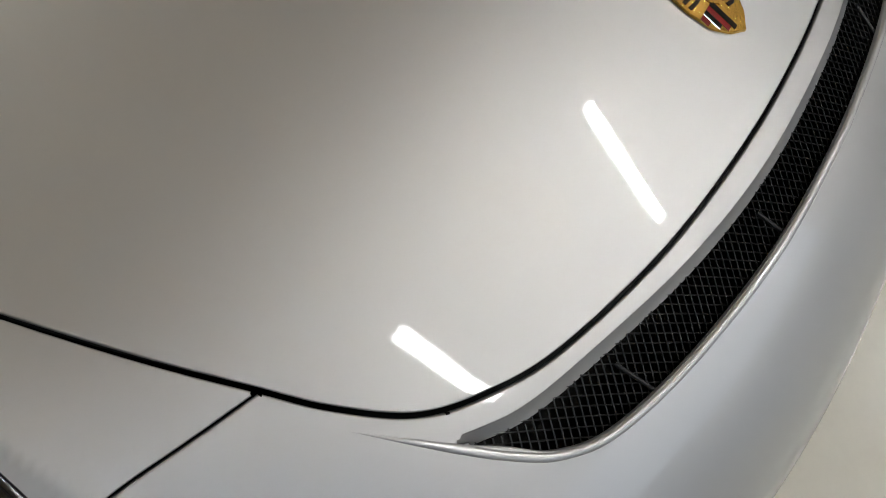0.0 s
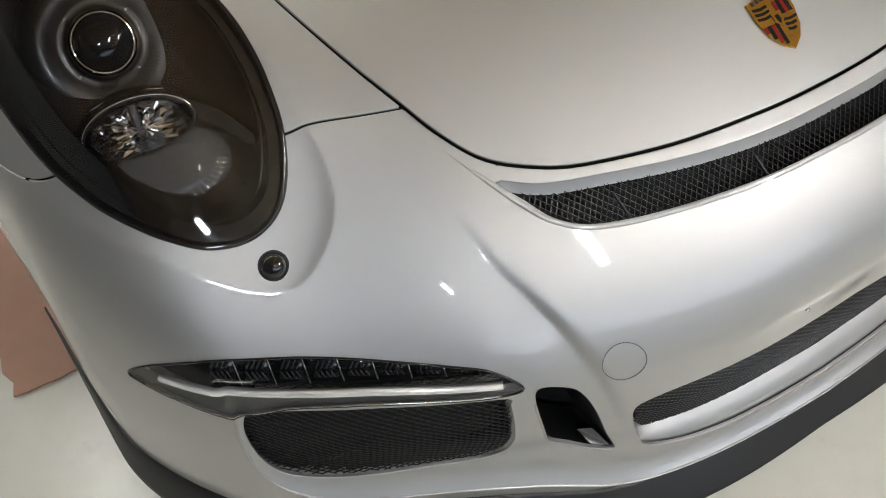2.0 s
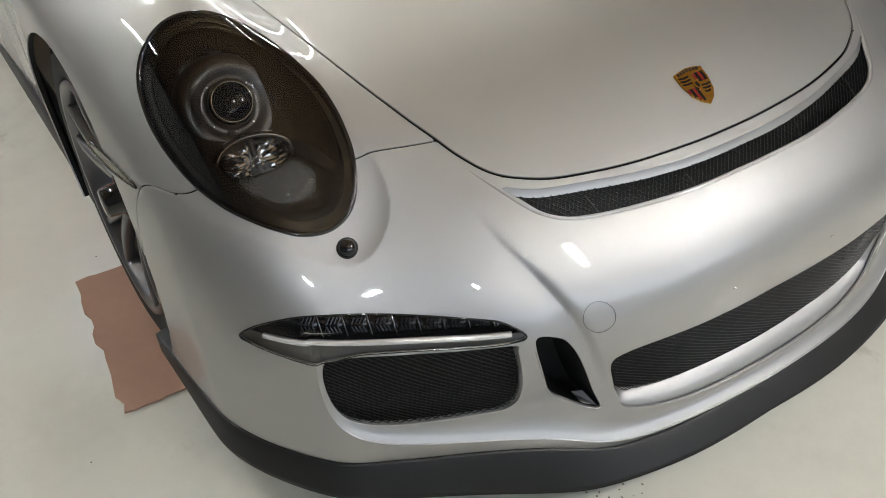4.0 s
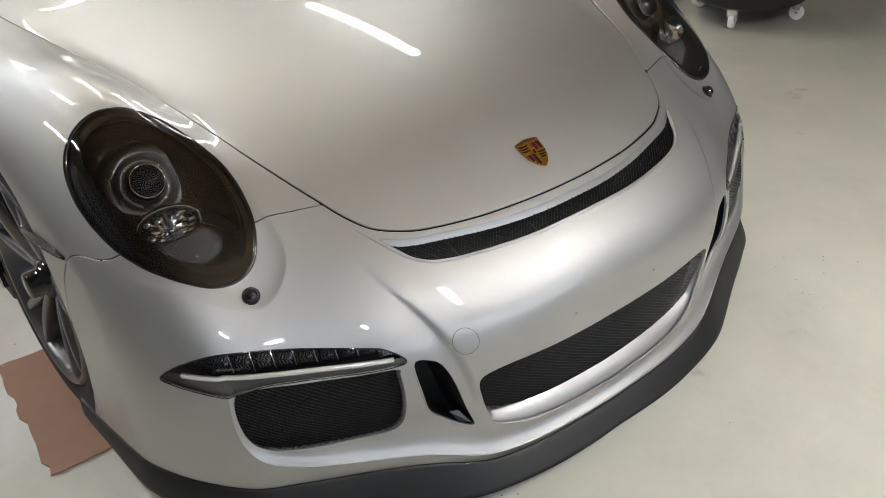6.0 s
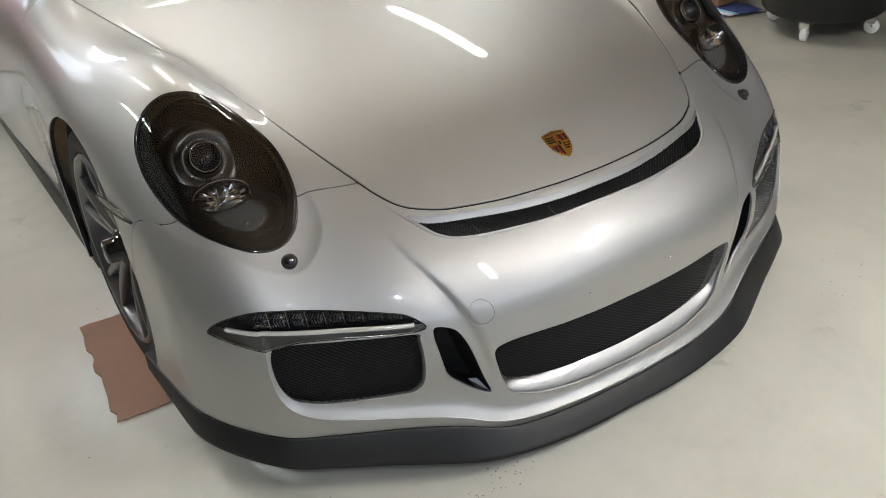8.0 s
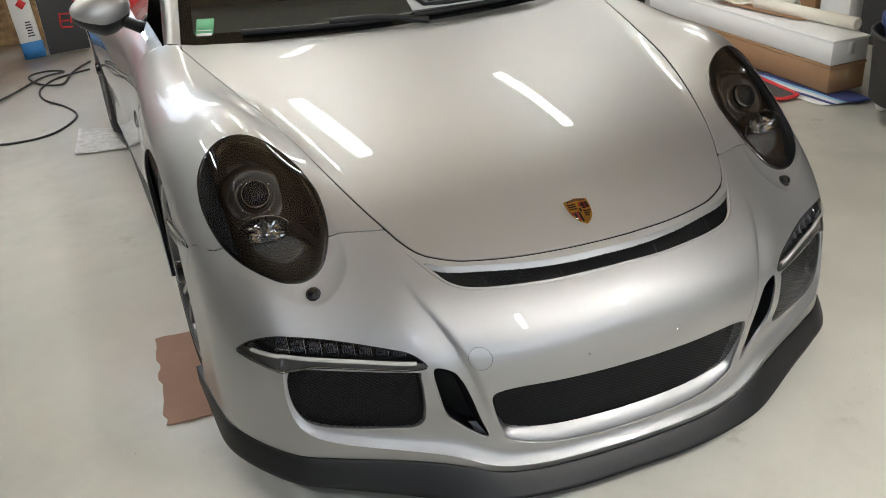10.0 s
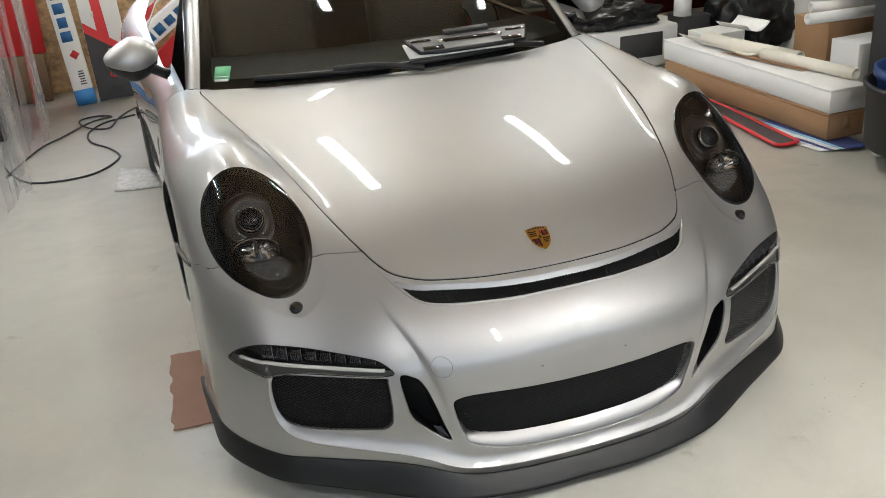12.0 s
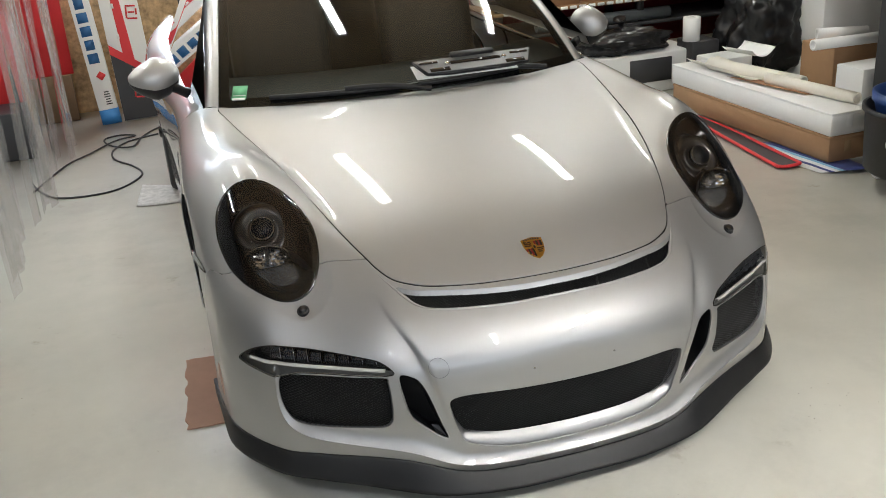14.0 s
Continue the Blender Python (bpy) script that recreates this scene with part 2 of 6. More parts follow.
# outlines on the skin, drawn for the +x half: seen from above (x, y) or from the front (x, z)
HOOD_HALF = [(0, 0.091), (0.1, 0.095), (0.22, 0.111), (0.335, 0.142), (0.395, 0.171), (0.436, 0.202), (0.465, 0.246), (0.483, 0.286),
             (0.51, 0.35), (0.537, 0.43), (0.563, 0.525), (0.589, 0.63), (0.62, 0.77), (0.657, 0.95), (0.698, 1.15), (0.732, 1.34), (0.745, 1.47),
             (0.66, 1.45), (0.53, 1.395), (0.3, 1.308), (0.1, 1.268), (0, 1.262)]
HEADLIGHT = outline([(0.740, 0.626), (0.789, 0.643), (0.832, 0.642), (0.859, 0.618), (0.869, 0.572), (0.868, 0.528), (0.863, 0.493), (0.856, 0.460), (0.847, 0.431), (0.836, 0.404),
                     (0.823, 0.377), (0.804, 0.348), (0.778, 0.318), (0.740, 0.290), (0.691, 0.277), (0.648, 0.289), (0.617, 0.333), (0.606, 0.383), (0.604, 0.424), (0.607, 0.460),
                     (0.616, 0.494), (0.628, 0.527), (0.645, 0.558), (0.668, 0.586), (0.701, 0.608)], 5)
VENT_HALF = [(0, 0.072), (0.11, 0.077), (0.22, 0.096), (0.33, 0.128), (0.39, 0.150), (0.437, 0.178), (0.415, 0.143), (0.393, 0.112), (0.352, 0.085), (0.264, 0.058), (0.14, 0.036), (0, 0.029)]
LAMP_BAR = outline([(0.877, 0.432), (0.846, 0.466), (0.80, 0.485), (0.74, 0.484), (0.64, 0.474), (0.56, 0.465), (0.522, 0.456), (0.495, 0.430),
                    (0.53, 0.422), (0.61, 0.422), (0.68, 0.423), (0.735, 0.420), (0.776, 0.407), (0.80, 0.404), (0.84, 0.413), (0.866, 0.421)], 6)
SIDE_INTAKE = outline([(0.514, 0.4175), (0.60, 0.418), (0.68, 0.4185), (0.735, 0.417), (0.770, 0.411), (0.784, 0.402), (0.790, 0.380), (0.790, 0.345), (0.783, 0.305), (0.768, 0.276), (0.745, 0.262),
                       (0.70, 0.254), (0.62, 0.249), (0.55, 0.248), (0.522, 0.253), (0.507, 0.272), (0.505, 0.30), (0.507, 0.36), (0.511, 0.405)], 6)
AIR_SLOT = outline([(0.484, 0.421), (0.444, 0.416), (0.422, 0.388), (0.40, 0.33), (0.380, 0.265), (0.364, 0.222), (0.372, 0.214), (0.40, 0.230), (0.43, 0.256), (0.458, 0.288), (0.474, 0.34)], 6)
GRILLE_HALF = [(0, 0.344), (0.15, 0.350), (0.27, 0.356), (0.335, 0.352), (0.360, 0.335), (0.352, 0.285), (0.335, 0.232), (0.31, 0.196), (0.2, 0.169), (0, 0.163)]
# front edge of the ledge under the openings, from the middle outwards and up the outer side of the intake
LEDGE = smooth_path([(-0.06, 0.132, 0), (0.0, 0.132, 0), (0.14, 0.131, 0), (0.26, 0.131, 0), (0.33, 0.136, 0), (0.38, 0.149, 0), (0.42, 0.165, 0), (0.46, 0.178, 0), (0.51, 0.188, 0), (0.58, 0.199, 0), (0.65, 0.212, 0), (0.70, 0.222, 0),
                     (0.74, 0.233, 0), (0.768, 0.249, 0), (0.786, 0.275, 0), (0.795, 0.31, 0), (0.798, 0.36, 0), (0.796, 0.404, 0), (0.80, 0.45, 0)], 5)[:, :2]
LEDGE_S = [0, 0.30, 0.45, 0.60, 0.80, 0.92, 1.01, 1.12]
LEDGE_DEEP = [0.026, 0.024, 0.020, 0.022, 0.021, 0.011, 0.005, 0.0]
LEDGE_WIDE = [0.026, 0.028, 0.042, 0.040, 0.034, 0.016, 0.009, 0.007]


def both_halves(half):
    return outline([(-x, y) for x, y in half[::-1] if x > 0] + list(half), 6)


HOOD, VENT, GRILLE = both_halves(HOOD_HALF), both_halves(VENT_HALF), both_halves(GRILLE_HALF)
SEAM_X = [0.40, 0.483, 0.54, 0.586, 0.617, 0.70, 0.80, 0.861, 0.887, 0.911, 0.95]
SEAM_Y = [0.255, 0.286, 0.308, 0.325, 0.333, 0.37, 0.42, 0.444, 0.478, 0.535, 0.60]
SURROUND = outline([(0.592, 0.36), (0.587, 0.29), (0.602, 0.245), (0.645, 0.219), (0.695, 0.222), (0.755, 0.263), (0.81, 0.322), (0.862, 0.40), (0.884, 0.48), (0.893, 0.56), (0.884, 0.63), (0.85, 0.665), (0.78, 0.672), (0.70, 0.645), (0.635, 0.60), (0.60, 0.52), (0.588, 0.43)])
CREASE = smooth_path([(0.495, 0.60, 0), (0.490, 0.575, 0), (0.478, 0.548, 0), (0.457, 0.515, 0), (0.433, 0.47, 0), (0.405, 0.40, 0), (0.378, 0.31, 0), (0.36, 0.24, 0)], 6)[:, :2]


def beside(line, q):
    """Signed distance of points from an open line (positive to the left of its run) and how far along it they lie."""
    best, off, run = np.full(len(q), 1e9), np.zeros(len(q)), np.zeros(len(q))
    length = 0.0
    for a, b in zip(line[:-1], line[1:]):
        e = b - a
        n = math.hypot(*e)
        r = q - a
        t = np.clip(r @ e / (n * n), 0, 1)
        dd = np.linalg.norm(r - t[:, None] * e, axis=1)
        sgn = np.where(e[0] * r[:, 1] - e[1] * r[:, 0] > 0, 1.0, -1.0)
        near = dd < best
        off = np.where(near, sgn * dd, off)
        run = np.where(near, length + t * n, run)
        best = np.minimum(best, dd)
        length += n
    return off, run - 0.06


STEP = 0.002
TABLE = np.stack(np.meshgrid(np.arange(0, 0.861, STEP), np.arange(0, 0.481, STEP), indexing="ij"), -1)
TABLE = np.stack(beside(LEDGE, TABLE.reshape(-1, 2)), -1).reshape(TABLE.shape)


def beside_ledge(x, z):
    """The same for the ledge, out of a table."""
    a, b = np.clip(x / STEP, 0, len(TABLE) - 1.001), np.clip(z / STEP, 0, TABLE.shape[1] - 1.001)
    i, j = a.astype(int), b.astype(int)
    a, b = (a - i)[:, None], (b - j)[:, None]
    return ((TABLE[i, j] * (1 - b) + TABLE[i, j + 1] * b) * (1 - a) + (TABLE[i + 1, j] * (1 - b) + TABLE[i + 1, j + 1] * b) * a).T


def ledge_depth(x, z):
    """How far the nose is set back above the ledge, and how the chin falls away below it."""
    off, run = beside_ledge(x, z)
    run = np.clip(run, 0, 1.12)
    deep, wide = np.interp(run, LEDGE_S, LEDGE_DEEP), np.interp(run, LEDGE_S, LEDGE_WIDE)
    up = np.where(off < wide, np.sin(math.pi / 2 * np.clip(off / wide, 0, 1)), 1 - ease((off - wide) / 0.11))
    out = np.where(off > 0, deep * np.maximum(up, 0), -off * 0.22 * ease((0.80 - x) / 0.1))
    return out, off, wide


def rounding(x):
    """The hood rounds off as a square, then runs straight to its edges."""
    return x * x - np.maximum(x - 0.43, 0)**2


def ease(t):
    t = np.clip(t, 0, 1)
    return t * t * (3 - 2 * t)


def surround_fade(y):
    return ease((0.62 - y) / 0.34)


EDGE_Y = [0.28, 0.35, 0.43, 0.525, 0.63, 0.77, 0.95, 1.15, 1.34]
EDGE_X = [0.483, 0.51, 0.537, 0.563, 0.589, 0.62, 0.657, 0.698, 0.732]


def bulge(x, y):
    """The fender's crest across the car, rising from just inside the hood's edge."""
    foot = curve_at(EDGE_Y, EDGE_X, np.clip(y, 0.28, 1.34)) - 0.05
    t = np.clip((y - 0.6) / 0.7, 0, 1)
    crest_x = 0.745 + 0.05 * t * t * (3 - 2 * t)
    u = np.clip((crest_x - x) / (crest_x - foot), 0, 1)
    return np.where(x < crest_x, np.cos(math.pi / 2 * u)**2, np.exp(-((x - crest_x) / 0.165)**2))


def body(p, folds=True):
    """Below zero inside the car's lower body; with or without the small pressed-in folds."""
    x, y, z = np.abs(p[:, 0]), p[:, 1], p[:, 2]
    mid, fall, swell = (weights(TOP_Y, y) @ TOP.T).T
    top = z - (mid - fall * rounding(x) + swell * bulge(x, y))
    nose = np.einsum("na,nb,ab->n", weights(NOSE_X, x), weights(NOSE_Z, z), NOSE) - y
    side = x - np.einsum("na,nb,ab->n", weights(SIDE_Y, y), weights(SIDE_Z, z), SIDE)
    f = soft_max(soft_max(top, nose), side)
    f = np.maximum(f, y - TAIL)
    if not folds:
        return f
    # ledge under the openings
    m = (y < 0.4) & (z < 0.46) & (z > 0.02) & (x < 0.84)
    if m.any():
        f[m] += ledge_depth(x[m], z[m])[0] * 0.9
    # pressed-in surround of the headlamps
    m = (y < 0.75) & (y > 0.1) & (x > 0.5) & (z > 0.5)
    if m.any():
        d = np.full(len(p), 1.0)
        d[m] = near_polygon(SURROUND, np.stack([x[m], y[m]], 1))
        e = np.sqrt(np.minimum(d, 0)**2 + 0.0015**2) - 0.0015
        f = f + np.where(d < 0.5, 0.0085 * (1 - np.exp(-e / 0.022)), 0) * surround_fade(y)
    # fold from the hood's corner down to the air slot
    m = (y < 0.25) & (x > 0.3) & (x < 0.56) & (z > 0.2) & (z < 0.65)
    if m.any():
        q = np.stack([x[m], z[m]], 1)
        off = beside(CREASE, q)[0]
        fade = np.clip((0.60 - q[:, 1]) / 0.10, 0, 1) * ease((q[:, 1] - 0.255) / 0.06)
        side_w = np.where(off > 0, 0.042, 0.011)
        f[m] += 0.0075 * np.exp(-(off / side_w)**2) * fade
    return f


CORE = np.array([0.0, 0.95, 0.32])


def on_body(ways, lo=0.2, hi=4.2):
    """Where rays from the body's core meet its skin."""
    a, b = np.full(len(ways), lo), np.full(len(ways), hi)
    for _ in range(24):
        m = (a + b) / 2
        inside = body(CORE + m[:, None] * ways) < 0
        a, b = np.where(inside, m, a), np.where(inside, b, m)
    return CORE + ((a + b) / 2)[:, None] * ways


def skin_normals(p, folds=True):
    g = np.stack([body(p + d, folds) - body(p - d, folds) for d in np.eye(3) * 0.0015], 1)
    return g / np.linalg.norm(g, axis=1)[:, None]


def skin_y(x, z):
    """The nose's y at given x and z."""
    x, z = np.atleast_1d(x).astype(float), np.atleast_1d(z).astype(float)
    a, b = np.full(len(x), -0.4), np.full(len(x), 0.9)
    for _ in range(26):
        m = (a + b) / 2
        inside = body(np.stack([x, m, z], 1)) < 0
        a, b = np.where(inside, a, m), np.where(inside, m, b)
    return (a + b) / 2


def skin_z(x, y):
    """The upper skin's z at given x and y."""
    x, y = np.atleast_1d(x).astype(float), np.atleast_1d(y).astype(float)
    a, b = np.full(len(x), 0.3), np.full(len(x), 1.2)
    for _ in range(26):
        m = (a + b) / 2
        inside = body(np.stack([x, y, m], 1)) < 0
        a, b = np.where(inside, m, a), np.where(inside, b, m)
    return (a + b) / 2


class Sheet:
    """A piece of skin: vertices, normals, triangles, and the edges that cuts have made."""

    def __init__(self, V, N, F, cuts=None):
        self.V, self.N, self.F = V, N, F
        self.cuts = np.zeros((0, 2), int) if cuts is None else cuts

    def cut(self, f, keep_edges=True):
        """Keeps the part where f, a value per vertex, is below zero."""
        V, N, F = self.V, self.N, self.F
        s = f < 0
        c = s[F].sum(1)
        out = [F[c == 3]]
        newV, newN, edges = [V], [N], {}
        cuts = []
        count = len(V)
        for k in (1, 2):
            G = F[c == k]
            if not len(G):
                continue
            lone = s[G] if k == 1 else ~s[G]
            r = lone.argmax(1)
            G = np.stack([G[np.arange(len(G)), (r + j) % 3] for j in range(3)], 1)
            a, b, d = G.T
            t1 = f[a] / (f[a] - f[b])
            t2 = f[a] / (f[a] - f[d])
            i1 = count + np.arange(len(G))
            i2 = i1 + len(G)
            count += 2 * len(G)
            newV += [V[a] + t1[:, None] * (V[b] - V[a]), V[a] + t2[:, None] * (V[d] - V[a])]
            newN += [N[a] + t1[:, None] * (N[b] - N[a]), N[a] + t2[:, None] * (N[d] - N[a])]
            if k == 1:
                out.append(np.stack([a, i1, i2], 1))
                cuts.append(np.stack([i1, i2], 1))
            else:
                out.append(np.stack([i1, b, d], 1))
                out.append(np.stack([i1, d, i2], 1))
                cuts.append(np.stack([i2, i1], 1))
        V2, N2, F2 = np.concatenate(newV), np.concatenate(newN), np.concatenate(out)
        cuts = np.concatenate([self.cuts] + cuts) if keep_edges else self.cuts
        live = np.zeros(len(V2), bool)
        live[F2.ravel()] = True
        cuts = cuts[live[cuts].all(1)]
        # weld the doubled points of the cut, but not across a crisp fold
        key = np.round(np.concatenate([V2 / 1e-6, N2 / np.linalg.norm(N2, axis=1)[:, None] / 1e-3], 1)).astype(np.int64)
        used = np.flatnonzero(live)
        _, first, inv = np.unique(key[used], axis=0, return_index=True, return_inverse=True)
        to = np.zeros(len(V2), int)
        to[used] = inv.ravel()
        V3, N3 = V2[used[first]], N2[used[first]]
        F3 = to[F2]
        F3 = F3[(F3[:, 0] != F3[:, 1]) & (F3[:, 1] != F3[:, 2]) & (F3[:, 0] != F3[:, 2])]
        C3 = to[cuts]
        return Sheet(V3, N3 / np.linalg.norm(N3, axis=1)[:, None], F3, C3[C3[:, 0] != C3[:, 1]])

    def scored(self, f, hard=None):
        """Splits the sheet along f = 0 and keeps both sides, so that a fold runs along clean edges."""
        a, b = self.cut(f, False), self.cut(-f, False)
        if hard:
            a.crisp_normals(hard, -1)
            b.crisp_normals(hard, 1)
        n = len(a.V)
        return Sheet(np.concatenate([a.V, b.V]), np.concatenate([a.N, b.N]), np.concatenate([a.F, b.F + n]), np.concatenate([a.cuts, b.cuts + n]))

    def crisp_normals(self, test, side):
        """Along the fold where test is zero, takes the normals from a little inside this piece."""
        f = test(self.V)
        near = np.abs(f) < 0.003
        if not near.any():
            return
        p = self.V[near]
        g = np.stack([test(p + d) - test(p - d) for d in (np.array([0.001, 0, 0]), np.array([0, 0, 0.001]))], 1)
        g /= np.linalg.norm(g, axis=1)[:, None] + 1e-9
        q = p + side * 0.0032 * np.stack([g[:, 0], 0 * g[:, 0], g[:, 1]], 1)
        self.N[near] = skin_normals(q)

    def rimmed(self, depth=0.014, soft=0.0016):
        """Adds a folded edge along the cuts: a small round, then a wall inwards."""
        V, N, C = self.V, self.N, self.cuts
        ids = np.unique(C)
        pos = {i: k for k, i in enumerate(ids)}
        # outward in-plane way at each rim point
        out = np.zeros((len(V), 3))
        d = V[C[:, 1]] - V[C[:, 0]]
        w = np.cross(d, N[C[:, 0]])
        np.add.at(out, C[:, 0], w)
        np.add.at(out, C[:, 1], w)
        o = out[ids]
        o /= np.linalg.norm(o, axis=1)[:, None] + 1e-12
        n = N[ids]
        rings, norms = [ids], []
        VV, NN = [V], [N]
        count = len(V)
        for du, dn, kn in ((soft * 0.7, soft * 0.3, 0.5), (soft, soft, 1.0), (soft, soft + 0.0001, 1.0), (soft, 0.0035, 1.0), (soft, depth, 1.0)):
            VV.append(V[ids] + o * du - n * dn)
            q = o * kn + n * (1 - kn)
            NN.append(q / np.linalg.norm(q, axis=1)[:, None])
            rings.append(count + np.arange(len(ids)))
            count += len(ids)
        a = np.array([pos[i] for i in C[:, 0]])
        b = np.array([pos[i] for i in C[:, 1]])
        FF = [self.F]
        for r0, r1 in zip(rings[:-1], rings[1:]):
            FF.append(np.stack([r0[a], r1[b], r0[b]], 1))
            FF.append(np.stack([r0[a], r1[a], r1[b]], 1))
        self.seal = len(FF[-1]) + len(FF[-2])
        return np.concatenate(VV), np.concatenate(NN), np.concatenate(FF)


def dome():
    """The whole skin of the lower body as one fine sheet, finer at the nose."""
    t = np.linspace(0, 1, 391)
    az = math.pi * (0.62 * t + 0.38 * t**3)
    az = np.concatenate([-az[:0:-1], az])[1:]
    el = np.radians(np.concatenate([np.linspace(-20, 40, 181), np.linspace(40, 89.7, 100)[1:]]))
    A, E = np.meshgrid(az, el, indexing="ij")
    ways = np.stack([np.cos(E) * np.sin(A), -np.cos(E) * np.cos(A), np.sin(E)], -1).reshape(-1, 3)
    V = on_body(ways)
    n, m = A.shape
    i = np.arange(n * m).reshape(n, m)
    j = np.roll(i, -1, axis=0)
    a, b, c, d = i[:, :-1].ravel(), j[:, :-1].ravel(), j[:, 1:].ravel(), i[:, 1:].ravel()
    F = np.concatenate([np.stack([a, b, c], 1), np.stack([a, c, d], 1)])
    cap = np.array([[i[k, -1], i[(k + 1) % n, -1], len(V)] for k in range(n)])
    crown = on_body(np.array([[0, 0, 1.0]]))
    V = np.concatenate([V, crown])
    F = np.concatenate([F, cap])
    return Sheet(V, skin_normals(V), F)


SKIN = dome()
WHEEL_Y, WHEEL_R, ARCH_R = 0.95, 0.345, 0.375
REAR_Y = 3.43
LIP_A = [0, 11, 16, 20, 23.5, 27, 33, 39, 44, 50, 58, 66, 72, 90]
LIP_Z = [0.098, 0.101, 0.104, 0.118, 0.140, 0.153, 0.162, 0.168, 0.172, 0.174, 0.175, 0.172, 0.17, 0.17]


def azimuth(V):
    return np.degrees(np.arctan2(np.abs(V[:, 0]), CORE[1] - V[:, 1]))


def half(V, k):
    return np.stack([np.abs(V[:, 0]), V[:, k]], 1)


def where_top(V, d):
    return np.where(V[:, 2] < 0.53, 0.06, d)


def where_nose(V, d):
    return np.where(V[:, 1] > 0.6, 0.06, d)


def arch(V, y0):
    return np.where(np.abs(V[:, 0]) > 0.6, ARCH_R - np.hypot(V[:, 1] - y0, V[:, 2] - WHEEL_R), -0.2)


# what tells the panels apart: below zero inside
FIELDS = {
    "hood": lambda V: np.where(V[:, 2] < 0.5, 0.2, polygon_distance(HOOD, V[:, :2])),
    "lamp": lambda V: where_top(V, near_polygon(HEADLIGHT, half(V, 1))),
    "vent": lambda V: where_top(V, near_polygon(VENT, V[:, :2])),
    "bar": lambda V: where_nose(V, near_polygon(LAMP_BAR, half(V, 2))),
    "intake": lambda V: where_nose(V, near_polygon(SIDE_INTAKE, half(V, 2))),
    "slot": lambda V: where_nose(V, near_polygon(AIR_SLOT, half(V, 2))),
    "grille": lambda V: where_nose(V, near_polygon(GRILLE, V[:, [0, 2]])),
    "lip": lambda V: curve_at(LIP_A, LIP_Z, np.minimum(azimuth(V), 90)) - V[:, 2],
    "arch": lambda V: arch(V, WHEEL_Y),
    "rear_arch": lambda V: arch(V, REAR_Y),
    "seam": lambda V: V[:, 1] - curve_at(SEAM_X, SEAM_Y, np.clip(np.abs(V[:, 0]), 0.3, 1.0)),
    "x": lambda V: V[:, 0],
    "y": lambda V: V[:, 1],
}


def trimmed(sheet, *tests):
    for test in tests:
        sheet = sheet.cut(test(sheet.V))
    return sheet


def field(name, sign=1, shift=0.0):
    return lambda V: sign * FIELDS[name](V) + shift


# ---- the car ----
car = thing("sports_car", "silver metallic sports coupe with black front lip", "car")
G = 0.0031  # half a panel gap


def panel(name, sheet, mat=M_PAINT, label="", depth=0.014, parent=car, sealed=True):
    V, N, F = sheet.rimmed(depth)
    if not sealed:
        return soup(name, V, F, mat, parent, label, normals=N)
    ob = soup(name, V, F, mat, parent, label, normals=N)
    # deep gap wall in black: rubber seal, plus the gap's shade put into the colour
    ob.data.materials.append(M_SEAL_SHADE)
    ob.data.polygons.foreach_set("material_index", [0] * (len(F) - sheet.seal) + [1] * sheet.seal)
    return ob


upper = trimmed(SKIN, field("lip"), field("arch"), field("rear_arch"))
hood = panel("hood", trimmed(SKIN, field("hood", 1, G)), label="smooth silver front hood")
shell = trimmed(upper, field("hood", -1, G), field("lamp", -1, 0.0015))
nose = trimmed(shell, field("seam", 1, G * 0.7))


def low_nose(V, f):
    return np.where((V[:, 1] < 0.45) & (np.abs(V[:, 0]) < 0.84), f, 0.05)


def ledge_edge(V):
    return low_nose(V, ledge_depth(np.abs(V[:, 0]), V[:, 2])[1])


nose = nose.scored(np.where(nose.V[:, 2] < 0.50, 0.06, near_polygon(SURROUND, half(nose.V, 1))))
for shift in (0.0, 0.008, 0.016):
    nose = nose.scored(np.where((nose.V[:, 1] < 0.25) & (nose.V[:, 2] < 0.62), np.clip(beside(CREASE, half(nose.V, 2))[0], -0.06, 0.06), 0.06) + shift)
    nose.N = np.where((nose.V[:, 2] > 0.46)[:, None], skin_normals(nose.V), nose.N)
nose = nose.scored(ledge_edge(nose.V), ledge_edge)
nose = trimmed(nose, field("vent", -1), field("bar", -1, 0.001), field("intake", -1), field("slot", -1), field("grille", -1))
panel("front_bumper", nose, label="silver front bumper skin with open intakes", depth=0.005, sealed=False)
DOOR_Y, DOOR_END = 1.52, 2.72
flank = trimmed(shell, field("seam", -1, G * 0.7))
belt = trimmed(flank, lambda V: np.where(V[:, 1] > 1.50, np.abs(V[:, 0]) * -1 + 0.80 - 0.05 * (V[:, 1] > 3), -0.1 + 0 * V[:, 0]))
for sign, side in ((-1, "x"), (1, "x")):
    piece = trimmed(belt, field("x", -sign))
    panel("front_fender", trimmed(piece, field("y", 1, -DOOR_Y + G)), label="silver front fender")
    panel("door", trimmed(piece, field("y", -1, DOOR_Y + G), field("y", 1, -DOOR_END + G)), label="silver door, closed")
    panel("rear_quarter", trimmed(piece, field("y", -1, DOOR_END + G)), label="wide silver rear quarter panel")

# the ledge's rolled front edge
for sign in (-1, 1):
    q = LEDGE[(LEDGE[:, 0] >= 0) & (LEDGE[:, 1] < 0.40)]
    q = np.stack([sign * q[:, 0], skin_y(q[:, 0], q[:, 1]) + 0.0006, q[:, 1] - 0.0004], 1)
    V, F = tube_mesh([q], 0.0017, 8)
    soup("ledge_edge", V, F, M_PAINT, car)

